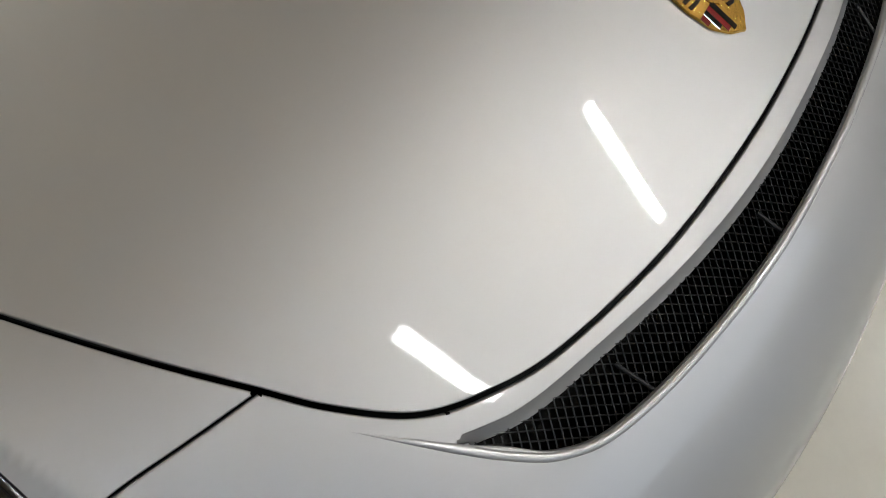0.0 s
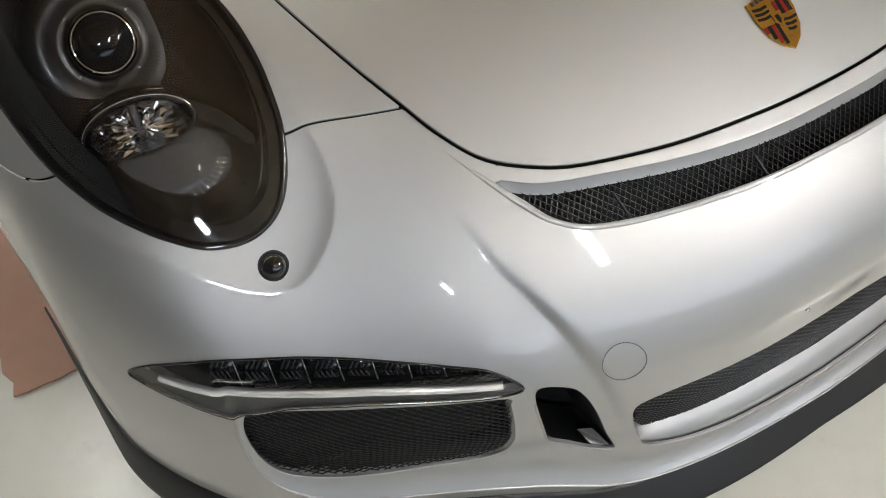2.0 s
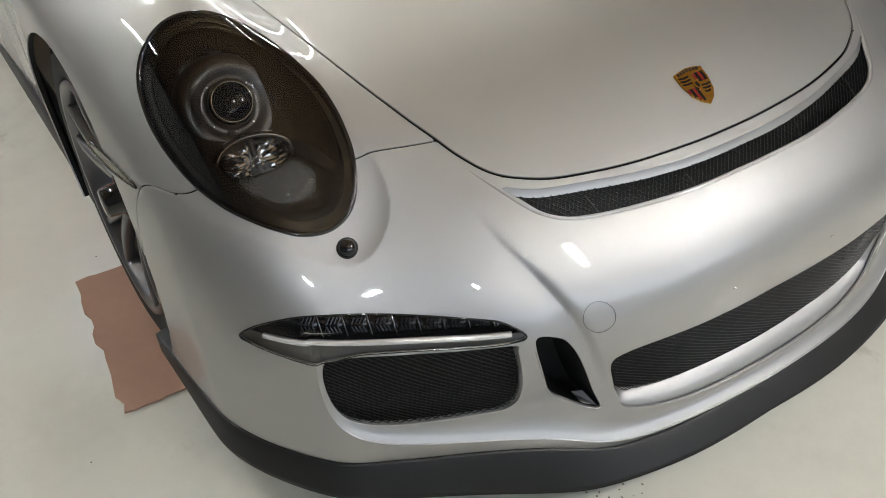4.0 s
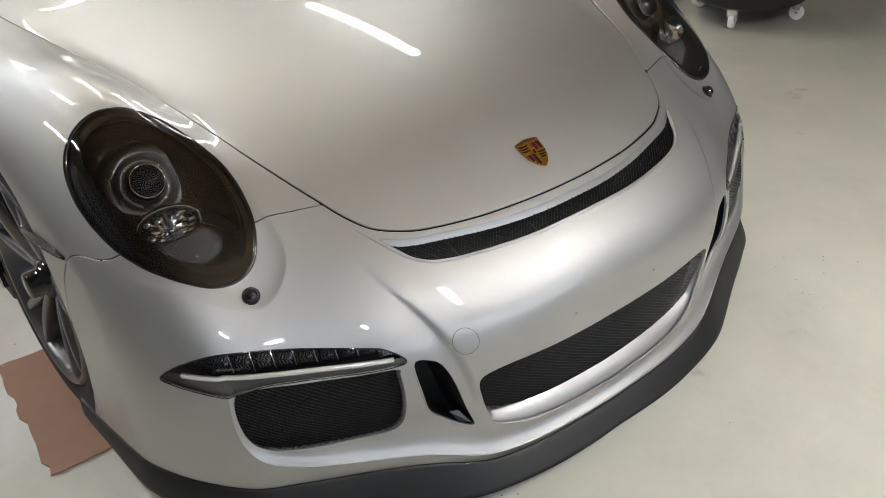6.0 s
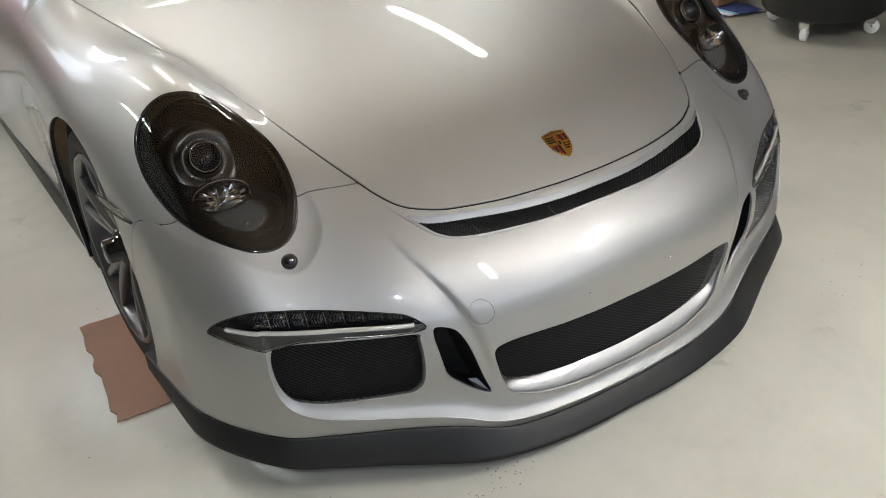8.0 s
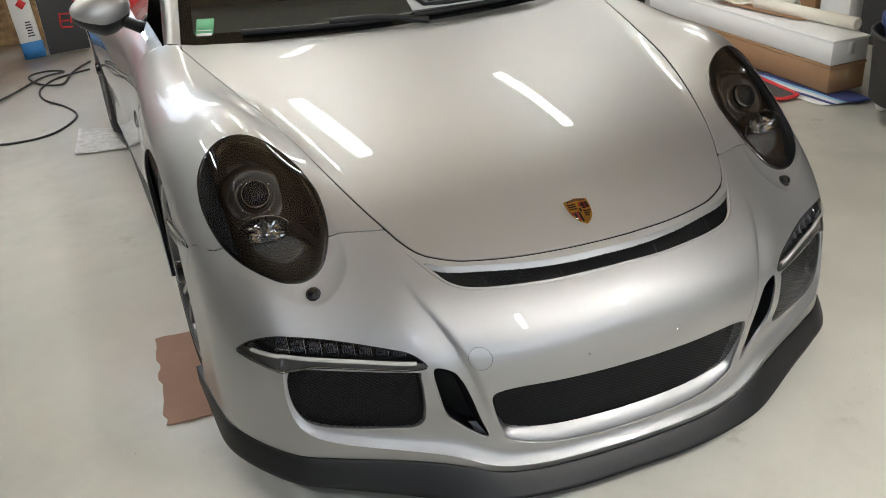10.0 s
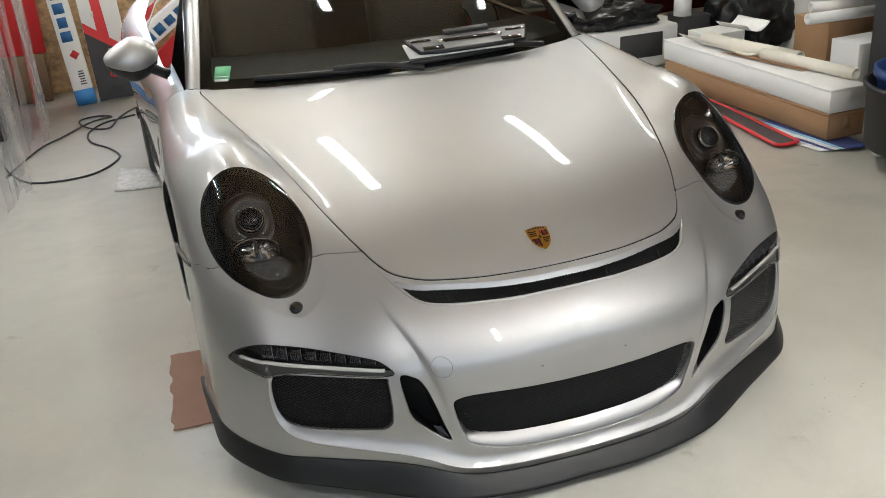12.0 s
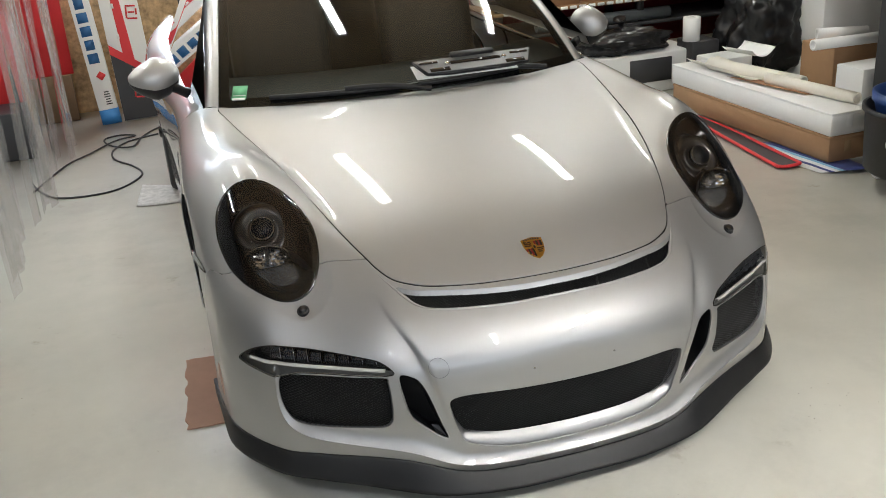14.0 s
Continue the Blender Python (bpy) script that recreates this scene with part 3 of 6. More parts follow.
# black sheet inside the skin that stands for the shade behind the openings
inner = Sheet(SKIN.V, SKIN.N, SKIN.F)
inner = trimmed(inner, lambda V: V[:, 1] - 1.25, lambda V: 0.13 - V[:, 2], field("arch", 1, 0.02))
soup("inner_dark_sheet", inner.V - inner.N * 0.085 - np.array([0, 0, 0.01]), inner.F, M_BLACK, car, "black sheet standing for the shaded inside")


def sink(name, opening, inset, lift, mat, parent=car, axis="front", rings=7, label="", sunk=0.0, dive=0.0):
    """The moulded walls of an opening, from its edge on the skin down to a smaller outline further in.
    opening: closed outline; inset(q): outline and depth of the floor for those points."""
    edge = np.asarray(opening)
    floor, depth = inset(edge)
    if axis == "front":
        y = skin_y(edge[:, 0], edge[:, 1])
        A = np.stack([edge[:, 0], y, edge[:, 1]], 1)
        B = np.stack([floor[:, 0], y + depth, floor[:, 1]], 1)
    else:
        z = skin_z(edge[:, 0], edge[:, 1])
        A = np.stack([edge[:, 0], edge[:, 1], z], 1)
        B = np.stack([floor[:, 0], floor[:, 1], z - depth], 1)
    if sunk:
        low = edge[:, 1] < edge[:, 1].mean()
        A[:, 1] += np.where(low, sunk, 0)
    V, F = [], []
    n = len(edge)
    k_axis = 1 if axis == "front" else 2
    for k in range(rings + 1):
        t = k / rings
        across, deep = math.sin(t * math.pi / 2), 1 - math.cos(t * math.pi / 2)
        across, deep = (1 - lift) * t + lift * deep, (1 - lift) * t + lift * across
        if dive:
            across, deep = t, t**dive
        P = A + (B - A) * across
        P[:, k_axis] = A[:, k_axis] + (B - A)[:, k_axis] * deep
        V.append(P)
    for k in range(rings):
        a = k * n + np.arange(n)
        b = k * n + (np.arange(n) + 1) % n
        F.append(np.stack([a, b, b + n, a + n], 1))
    soup(name, np.concatenate(V), np.concatenate(F), mat, parent, label)
    return B


def wire_mesh(name, poly, surface, pitch, angle, radius, parent=car, label=""):
    """Crossed wires within an outline; surface(a, b) gives their places."""
    lo, hi = poly.min(0), poly.max(0)
    mid, reach = (lo + hi) / 2, np.linalg.norm(hi - lo) / 2
    paths = []
    for a in (angle, math.pi - angle):
        u, w = np.array([math.cos(a), math.sin(a)]), np.array([-math.sin(a), math.cos(a)])
        for c in np.arange(-reach, reach, pitch):
            s = np.arange(-reach, reach, 0.004)
            q = mid + c * w + s[:, None] * u
            m = polygon_distance(poly, q) < 0.002
            run = np.flatnonzero(np.diff(np.concatenate([[0], m.astype(int), [0]])))
            for i, j in zip(run[::2], run[1::2]):
                if j - i > 2:
                    sel = list(range(i, j, 3)) + [j - 1]
                    paths.append(surface(q[sel]))
    V, F = tube_mesh(paths, radius, 3)
    ob = soup(name, V, F, M_WIRE, parent, label, smooth=False)
    return tagged(ob, kind="stuff")


def shrink(edge, dx, dz_top, dz_bottom, depth):
    """An inset outline: pulled in sideways, at the top and at the bottom."""
    lo, hi = edge.min(0), edge.max(0)
    mid = (lo + hi) / 2
    r = (edge - mid) / ((hi - lo) / 2)
    out = edge.copy()
    out[:, 0] -= r[:, 0] * dx
    out[:, 1] = np.where(r[:, 1] > 0, edge[:, 1] - r[:, 1] * dz_top, edge[:, 1] - r[:, 1] * dz_bottom)
    return out, np.full(len(edge), depth)


# middle grille
def grille_floor(e):
    return shrink(e, 0.010, 0.003, 0.036, 0.030)


B = sink("grille_ramp", GRILLE, grille_floor, 0.45, M_PAINT, label="silver ramp under the grille", sunk=0.007, dive=2.0, rings=10)
gp = B[:, [0, 2]].copy()
gp[:, 1] = 0.270 + (gp[:, 1] - 0.270) * np.where(gp[:, 1] < 0.270, 0.90, 1.0)
wire_mesh("middle_grille", gp, lambda q: np.stack([q[:, 0], skin_y(q[:, 0], np.maximum(q[:, 1], 0.27)) + 0.006 + 0.024 * np.clip((0.30 - q[:, 1]) / 0.10, 0, 1), q[:, 1]], 1), 0.0074, radians(31), 0.0009, label="black expanded-metal grille")
# side intakes and air slots
for sign in (-1, 1):
    flip = np.array([sign, 1.0])
    e = SIDE_INTAKE * flip
    B = sink("intake_surround", e, lambda q: shrink(q, 0.0025, 0.002, 0.002, 0.012), 0.3, M_PAINT, rings=3, label="silver edge of the side intake")
    wire_mesh("side_grille", B[:, [0, 2]], lambda q: np.stack([q[:, 0], skin_y(q[:, 0], q[:, 1]) + 0.007, q[:, 1]], 1), 0.0072, radians(31), 0.0009, label="black expanded-metal side grille")
    # black panel added behind the mesh so the intake stays dark
    bm = bmesh.new()
    bm.faces.new([bm.verts.new((p[0], p[1] + 0.030, p[2])) for p in B[::2]])
    part("intake_dark_back", bm, M_BLACK, car, smooth=False)
    e = AIR_SLOT * flip
    sink("air_slot", e, lambda q: (q * 0.94 + np.array([sign * 0.03, 0.02]), np.full(len(q), 0.08)), 0.3, M_PLASTIC, label="black air slot beside the grille")
    k = np.arange(len(e))
    k = k[(e[:, 1] < 0.40) & ((np.abs(e[:, 0]) > 0.46) | (e[:, 1] < 0.30)) & ~((np.abs(e[:, 0]) < 0.405) & (e[:, 1] > 0.245))]
    k = np.roll(k, -int(np.argmax(np.diff(k)) + 1)) if len(k) and np.max(np.diff(k)) > 1 else k
    V, F = tube_mesh([np.stack([e[k, 0], skin_y(e[k, 0], e[k, 1]) + 0.0004, e[k, 1]], 1)], 0.0018, 8)
    soup("slot_edge", V, F, M_PAINT, car)
    bm = bmesh.new()
    x = np.array([0.3685, 0.394, 0.402, 0.384])
    z = np.array([0.2195, 0.2315, 0.247, 0.247])
    y = skin_y(x, z) + np.array([0.003, 0.004, 0.024, 0.022])
    f = bm.faces.new([bm.verts.new((sign * a, b, c)) for a, b, c in zip(x, y, z)])
    part("slot_ramp", bm, M_RIM, car, "dark silver ramp in the slot", smooth=False)


# slot under the hood's edge
def vent_floor(e):
    mid = curve_at([0, 0.22, 0.437], [0.05, 0.072, 0.16], np.abs(e[:, 0]))
    rear = e[:, 1] > mid
    out = e.copy()
    out[:, 1] -= np.where(rear, 0.0065, -0.001)
    return out, np.where(rear, 0.015, 0.011)


B = sink("vent_sill", VENT, vent_floor, 0.2, M_PAINT, axis="top", label="silver sill of the hood-edge vent")
wire_mesh("vent_mesh", B[:, :2], lambda q: np.stack([q[:, 0], q[:, 1], skin_z(q[:, 0], q[:, 1]) - 0.0105], 1), 0.0064, radians(48), 0.0008, label="black diamond mesh of the vent")
# the rounded front lip of the vent, running out into a pointed fold at both ends
for sign in (-1, 1):
    line = smooth_path([(0, 0.027, 0), (0.14, 0.034, 0), (0.264, 0.056, 0), (0.352, 0.083, 0), (0.394, 0.110, 0), (0.418, 0.140, 0), (0.436, 0.170, 0), (0.453, 0.200, 0), (0.470, 0.232, 0)], 6)[:, :2] * np.array([sign, 1.0])
    z = skin_z(line[:, 0], line[:, 1])
    n = skin_normals(np.stack([line[:, 0], line[:, 1], z], 1))
    along = np.gradient(np.stack([line[:, 0], line[:, 1], z], 1), axis=0)
    along /= np.linalg.norm(along, axis=1)[:, None]
    across = np.cross(n, along)
    V = []
    for t in np.linspace(0, math.pi, 7):
        taper = np.minimum(1, np.linspace(4, 0.04, len(line)))[:, None]
        V.append(np.stack([line[:, 0], line[:, 1], z], 1) + across * (0.0034 * math.cos(t)) * taper + n * (0.0020 * math.sin(t) - 0.0002) * taper)
    i = np.arange(7 * len(line)).reshape(7, len(line))
    F = np.stack([i[:-1, :-1].ravel(), i[:-1, 1:].ravel(), i[1:, 1:].ravel(), i[1:, :-1].ravel()], 1)
    soup("vent_lip", np.concatenate(V), F, M_PAINT, car)
for x in (-0.315, -0.133, 0.133, 0.315):
    y0, y1 = curve_at([0, 0.133, 0.315], [0.03, 0.037, 0.075], abs(x))[0], curve_at([0, 0.133, 0.315], [0.058, 0.064, 0.108], abs(x))[0]
    y = np.linspace(y0, y1, 6)
    xx = np.full(6, x) - np.sign(x) * np.linspace(0.006, 0, 6)
    V, F = tube_mesh([np.stack([xx, y, skin_z(xx, y) - 0.0092], 1)], 0.0020, 6)
    soup("vent_rib", V, F, M_PLASTIC, car)


# ---- front lip ----
def lip():
    a = np.concatenate([np.linspace(-75, -1, 150), np.linspace(0, 75, 152)])
    aa = np.abs(a)
    zt = curve_at(LIP_A, LIP_Z, aa)
    out = np.stack([np.sin(np.radians(a)), -np.cos(np.radians(a)), 0 * a], 1)
    lo, hi = np.full(len(a), 0.2), np.full(len(a), 2.0)
    for _ in range(26):
        m = (lo + hi) / 2
        p = np.array([0, CORE[1], 0]) + m[:, None] * out
        p[:, 2] = zt
        inside = body(p) < 0
        lo, hi = np.where(inside, m, lo), np.where(inside, hi, m)
    base = np.array([0, CORE[1], 0]) + lo[:, None] * out
    zb = curve_at([0, 20, 33, 47, 60, 75], [0.050, 0.056, 0.080, 0.105, 0.108, 0.110], aa)
    far = curve_at([0, 20, 33, 47, 58, 66, 75], [0.038, 0.040, 0.032, 0.026, 0.019, 0.007, 0.0], aa)
    rows = []
    for out_k, up in ((-0.05, 0.97), (-0.004, 0.985), (0.0025, 0.985), (0.0045, 0.95), (None, 0.62), (None, 0.18), (None, 0.05), (None, 0.0), (-0.06, 0.0)):
        if out_k is None:
            d = far * (1 - up)**1.0 + 0.004
            if up == 0.05:
                d = far + 0.002
            if up == 0.0:
                d = far - 0.006
        else:
            d = np.full(len(a), out_k)
        p = base + d[:, None] * out
        p[:, 2] = zb + (zt - 0.001 - zb) * up
        rows.append(p)
    m, n = len(rows), len(a)
    V = np.concatenate(rows)
    F = []
    for k in range(m - 1):
        i = k * n + np.arange(n - 1)
        F.append(np.stack([i, i + 1, i + 1 + n, i + n], 1))
    F = np.concatenate(F)
    soup("front_lip", V, F, M_PLASTIC, car, "satin black front lip spoiler")


lip()


# ---- lamps ----
def headlight(sign):
    s = trimmed(SKIN, field("x", -sign), field("lamp", 1, 0.001))
    # the clear cover follows the body without the pressed-in surround
    s.N = skin_normals(s.V, False)
    for _ in range(3):
        s.V = s.V - s.N * body(s.V, False)[:, None]
    s.N = skin_normals(s.V, False)
    s.V = s.V - s.N * (0.005 * surround_fade(s.V[:, 1]))[:, None]

    base = Sheet(s.V, s.N, s.F)

    def dome_height(x, y):
        a = ((np.abs(x) - 0.74) * 0.35 + (y - 0.46) * 0.937) / 0.195
        b = ((np.abs(x) - 0.74) * 0.937 - (y - 0.46) * 0.35) / 0.132
        return 0.013 * np.maximum(1 - 0.9 * a * a - 0.8 * b * b, 0)

    x, y = s.V[:, 0], s.V[:, 1]
    gx = (dome_height(x + 0.002, y) - dome_height(x - 0.002, y)) / 0.004
    gy = (dome_height(x, y + 0.002) - dome_height(x, y - 0.002)) / 0.004
    s.V = s.V + s.N * dome_height(x, y)[:, None]
    s.N = s.N / np.maximum(s.N[:, 2:], 0.3) - 1.0 * np.stack([gx, gy, 0 * gx], 1)
    s.N = s.N / np.linalg.norm(s.N, axis=1)[:, None]
    unit = soup("headlight", s.V, s.F, M_LENS, car, "oval clear headlight with dark brown housing", normals=s.N)
    # black gasket round the cover
    hl = HEADLIGHT * np.array([sign, 1.0])
    z0 = skin_z(hl[:, 0], hl[:, 1])
    q = np.stack([hl[:, 0], hl[:, 1], z0], 1)
    for _ in range(3):
        n = skin_normals(q, False)
        q = q - n * body(q, False)[:, None]
    q = q - n * (0.0055 * surround_fade(q[:, 1]) + 0.0005)[:, None]
    V, F = tube_mesh([np.concatenate([q, q[:2]])], 0.0048, 8)
    soup("gasket", V, F, M_GLOSSBLACK, unit, "black rubber gasket round the cover")
    # black rim ring right under the glass
    r = trimmed(base, lambda V: -near_polygon(HEADLIGHT, half(V, 1)) - 0.016 - 0.020 * np.clip((np.abs(V[:, 0]) - 0.74) / 0.1, 0, 1))
    soup("rim_ring", r.V - r.N * 0.004, r.F, M_GLOSSBLACK, unit, "gloss black rim", normals=r.N)
    # bowl
    b = trimmed(base, lambda V: near_polygon(HEADLIGHT, half(V, 1)) + 0.016)
    d = -near_polygon(HEADLIGHT, half(b.V, 1)) - 0.016
    deep = 0.006 + 0.075 * (1 - np.exp(-np.maximum(d, 0) / 0.035))
    soup("housing", b.V - b.N * deep[:, None], b.F, M_HOUSING, unit, "dark brown reflector bowl")

    def place(x, y, depth):
        p = np.array([[sign * x, y, float(skin_z(sign * x, y)[0])]])
        n = skin_normals(p)
        return Vector((p - n * depth)[0]), Vector(n[0])

    # projector with chrome ring, looking forwards, in a rounded dark barrel
    p, n = place(0.752, 0.490, 0.036)
    way = Vector((sign * 0.10, -0.80, 0.60)).normalized()
    turn = Matrix.Translation(p) @ way.to_track_quat("Z", "Y").to_matrix().to_4x4()
    part("projector_ring", lathe([(0.0315, -0.03), (0.0345, -0.004), (0.0352, 0.004), (0.0345, 0.007), (0.033, 0.007), (0.0322, 0.003), (0.0318, -0.006)], 56, turn), M_CHROME, unit, "chrome projector ring")
    part("projector_lens", lathe([(0.0338, -0.004), (0.031, 0.005), (0.024, 0.011), (0.013, 0.0145), (0.0001, 0.0155)], 44, turn), M_GLASSBALL, unit, "dark glass projector lens")
    part("projector_barrel", lathe([(0.100, -0.080), (0.096, -0.045), (0.086, -0.026), (0.074, -0.018), (0.062, -0.018), (0.052, -0.023), (0.044, -0.026), (0.0395, -0.020), (0.0375, -0.008)], 64, turn), M_BARREL, unit, "rounded dark brown barrel")
    for k in range(4):
        a = radians(38 + 90 * k)
        part("led_dot", lathe([(0.0026, -0.002), (0.0022, 0.001), (0.0001, 0.002)], 12, turn @ pose(0.048 * math.cos(a), 0.048 * math.sin(a), -0.026)), M_DOT, unit, "small white corner light")
    # glints on the projector glass, modelled as small white beads
    for k in range(10):
        a = radians(20 + 36 * k)
        part("lens_glint", lathe([(0.0016, 0.0), (0.0012, 0.001), (0.0001, 0.0014)], 8, turn @ pose((0.012 + 0.007 * (k % 2)) * math.cos(a), (0.012 + 0.007 * (k % 2)) * math.sin(a), 0.0128 - 0.003 * (k % 2))), M_DOT, unit)
    # visor, faceted lower reflector and its bulb
    p2, n2 = place(0.757, 0.408, 0.030)
    turn2 = Matrix.Translation(p2) @ way.to_track_quat("Z", "Y").to_matrix().to_4x4()
    flat = turn2 @ Matrix.Diagonal((1.12, 0.50, 1, 1))
    dice = random.Random(17)
    for side in (-1, 1):
        bm = bmesh.new()
        rings = []
        for r in (0.0, 0.25, 0.5, 0.75, 1.0):
            row = []
            for k in range(13):
                a = radians(-90 + 15 * k)
                j = dice.uniform(-0.0035, 0.0035) if 0 < r < 1 else 0.0
                row.append(bm.verts.new(turn2 @ Vector((side * (0.003 + 0.052 * r * math.cos(a)), 0.029 * r * math.sin(a), -0.020 * (1 - r * r) + j))))
            rings.append(row)
        for p0, p1 in zip(rings[:-1], rings[1:]):
            for k in range(12):
                bm.faces.new((p0[k], p1[k], p1[k + 1])) if p0 is rings[0] else bm.faces.new((p0[k], p1[k], p1[k + 1], p0[k + 1]))
        bmesh.ops.recalc_face_normals(bm, faces=bm.faces)
        part("lower_reflector", bm, M_CHROME, unit, "faceted chrome lower reflector", smooth=False)
    part("reflector_rim", lathe([(0.053, -0.003), (0.057, 0.002), (0.0595, 0.0), (0.060, -0.014)], 56, flat), M_GLOSSBLACK, unit)
    part("bulb", lathe([(0.010, -0.022), (0.010, -0.006), (0.006, 0.002), (0.0001, 0.004)], 20, flat), M_SATIN, unit)
    bm = bmesh.new()
    rows = []
    for rx, ry, rise, deep in ((0.0640, 0.036, 0.0, 0.0085), (0.0620, 0.034, 0.0, 0.010), (0.0605, 0.0325, 0.0, 0.006), (0.060, 0.032, 0.0, -0.012)):
        rows.append([bm.verts.new(turn2 @ Vector((rx * math.cos(radians(8 + 164 * k / 24)), ry * math.sin(radians(8 + 164 * k / 24)) + rise, deep))) for k in range(25)])
    rows.insert(0, [bm.verts.new(turn2 @ Vector((0.070 * math.cos(radians(2 + 176 * k / 24)), 0.047 * math.sin(radians(2 + 176 * k / 24)), -0.022))) for k in range(25)])
    for p0, p1 in zip(rows[:-1], rows[1:]):
        for k in range(24):
            bm.faces.new((p0[k], p0[k + 1], p1[k + 1], p1[k]))
    bmesh.ops.recalc_face_normals(bm, faces=bm.faces)
    part("visor", bm, M_HOUSING, unit, "dark brown arched visor")
    # bright front edge of the visor and the post between the two reflector halves
    a = np.radians(np.linspace(14, 166, 30))
    edge = [turn2 @ Vector((0.064 * math.cos(t), 0.036 * math.sin(t), 0.010)) for t in a]
    V, F = tube_mesh([np.array([tuple(v) for v in edge])], 0.0011, 6)
    soup("visor_edge", V, F, M_CHROME, unit, "thin bright visor edge")
    part("reflector_post", box((0.011, 0.040, 0.010), turn2 @ pose(0, 0.012, -0.004), 0.003, 2), M_BARREL, unit)
    for k, x in enumerate((-0.034, 0.030)):
        part("visor_fin", box((0.020, 0.0016, 0.012), turn2 @ pose(x, 0.036, 0.0, -25, 0, -14 if k else 16), 0.0006, 1), M_SATIN, unit, "small bright fin")
    # grey lower tray with fine ribs
    p3, n3 = place(0.752, 0.368, 0.046)
    turn3 = Matrix.Translation(p3) @ Vector((sign * 0.1, -0.62, 0.75)).normalized().to_track_quat("Z", "Y").to_matrix().to_4x4()
    part("lower_tray", lathe([(0.001, 0.010), (0.03, 0.009), (0.050, 0.004), (0.064, -0.004), (0.068, -0.012), (0.068, -0.03)], 56, turn3 @ Matrix.Diagonal((1.2, 0.72, 1, 1))), M_CLEARBLOCK, unit, "clear bluish ribbed lower block")
    bm = bmesh.new()
    for k in range(22):
        a = radians(190 + k * 7.6)
        add_box(bm, (0.0016, 0.014, 0.003), turn3 @ pose(0.066 * math.cos(a), 0.038 * math.sin(a), 0.003, 0, 0, math.degrees(a) - 90), 0.0005, 1)
    part("tray_ribs", bm, M_SATIN, unit)
    # slim dark fin sweeping from the visor to the inner edge
    q = smooth_path([(0.722, 0.452, 0), (0.690, 0.425, 0), (0.660, 0.395, 0), (0.640, 0.360, 0)], 5)[:, :2]
    top = np.stack([sign * q[:, 0], q[:, 1], skin_z(q[:, 0], q[:, 1]) - np.linspace(0.040, 0.022, len(q))], 1)
    low = top - np.array([0, 0, 0.030])
    i = np.arange(len(q) - 1)
    F = np.stack([i, i + 1, i + 1 + len(q), i + len(q)], 1)
    soup("bezel_fin", np.concatenate([top, low]), F, M_BARREL, unit)
    # small slotted cover above
    p4, n4 = place(0.735, 0.578, 0.045)
    turn4 = Matrix.Translation(p4) @ n4.to_track_quat("Z", "Y").to_matrix().to_4x4()
    bm = bmesh.new()
    for k in range(4):
        add_box(bm, (0.034, 0.0032, 0.003), turn4 @ pose(0, (k - 1.5) * 0.006, 0.0, 0, 0, sign * 8), 0.0008, 1)
    part("vent_slats", bm, M_PLASTIC, unit)
    # bright rim line between ring and bowl
    hl = HEADLIGHT * np.array([sign, 1.0])
    c0 = hl.mean(0)
    q = c0 + (hl - c0) * 0.86
    line = np.stack([q[:, 0], q[:, 1], skin_z(q[:, 0], q[:, 1]) - 0.008], 1)
    V, F = tube_mesh([np.concatenate([line, line[:2]])], 0.0020, 6)
    soup("inner_rim", V, F, M_GLOSSBLACK, unit)
    # washer cap
    w = np.array([[sign * 0.687, 0.246, 0]])
    w[0, 2] = skin_z(sign * 0.687, 0.246)[0]
    wn = skin_normals(w)[0]
    tw = Matrix.Translation(w[0]) @ Vector(wn).to_track_quat("Z", "Y").to_matrix().to_4x4()
    part("washer_nozzle", lathe([(0.014, -0.004), (0.0145, 0.004), (0.0135, 0.010), (0.009, 0.0145), (0.0001, 0.016)], 24, tw), M_GLOSSBLACK, car, "black headlight washer nozzle")
    part("washer_well", lathe([(0.018, 0.0005), (0.014, 0.001), (0.0135, -0.004)], 24, tw), M_PLASTIC, car)


GUIDE_X, GUIDE_Z = [0.49, 0.53, 0.61, 0.70, 0.76, 0.82, 0.868], [0.433, 0.433, 0.434, 0.4355, 0.437, 0.440, 0.4405]


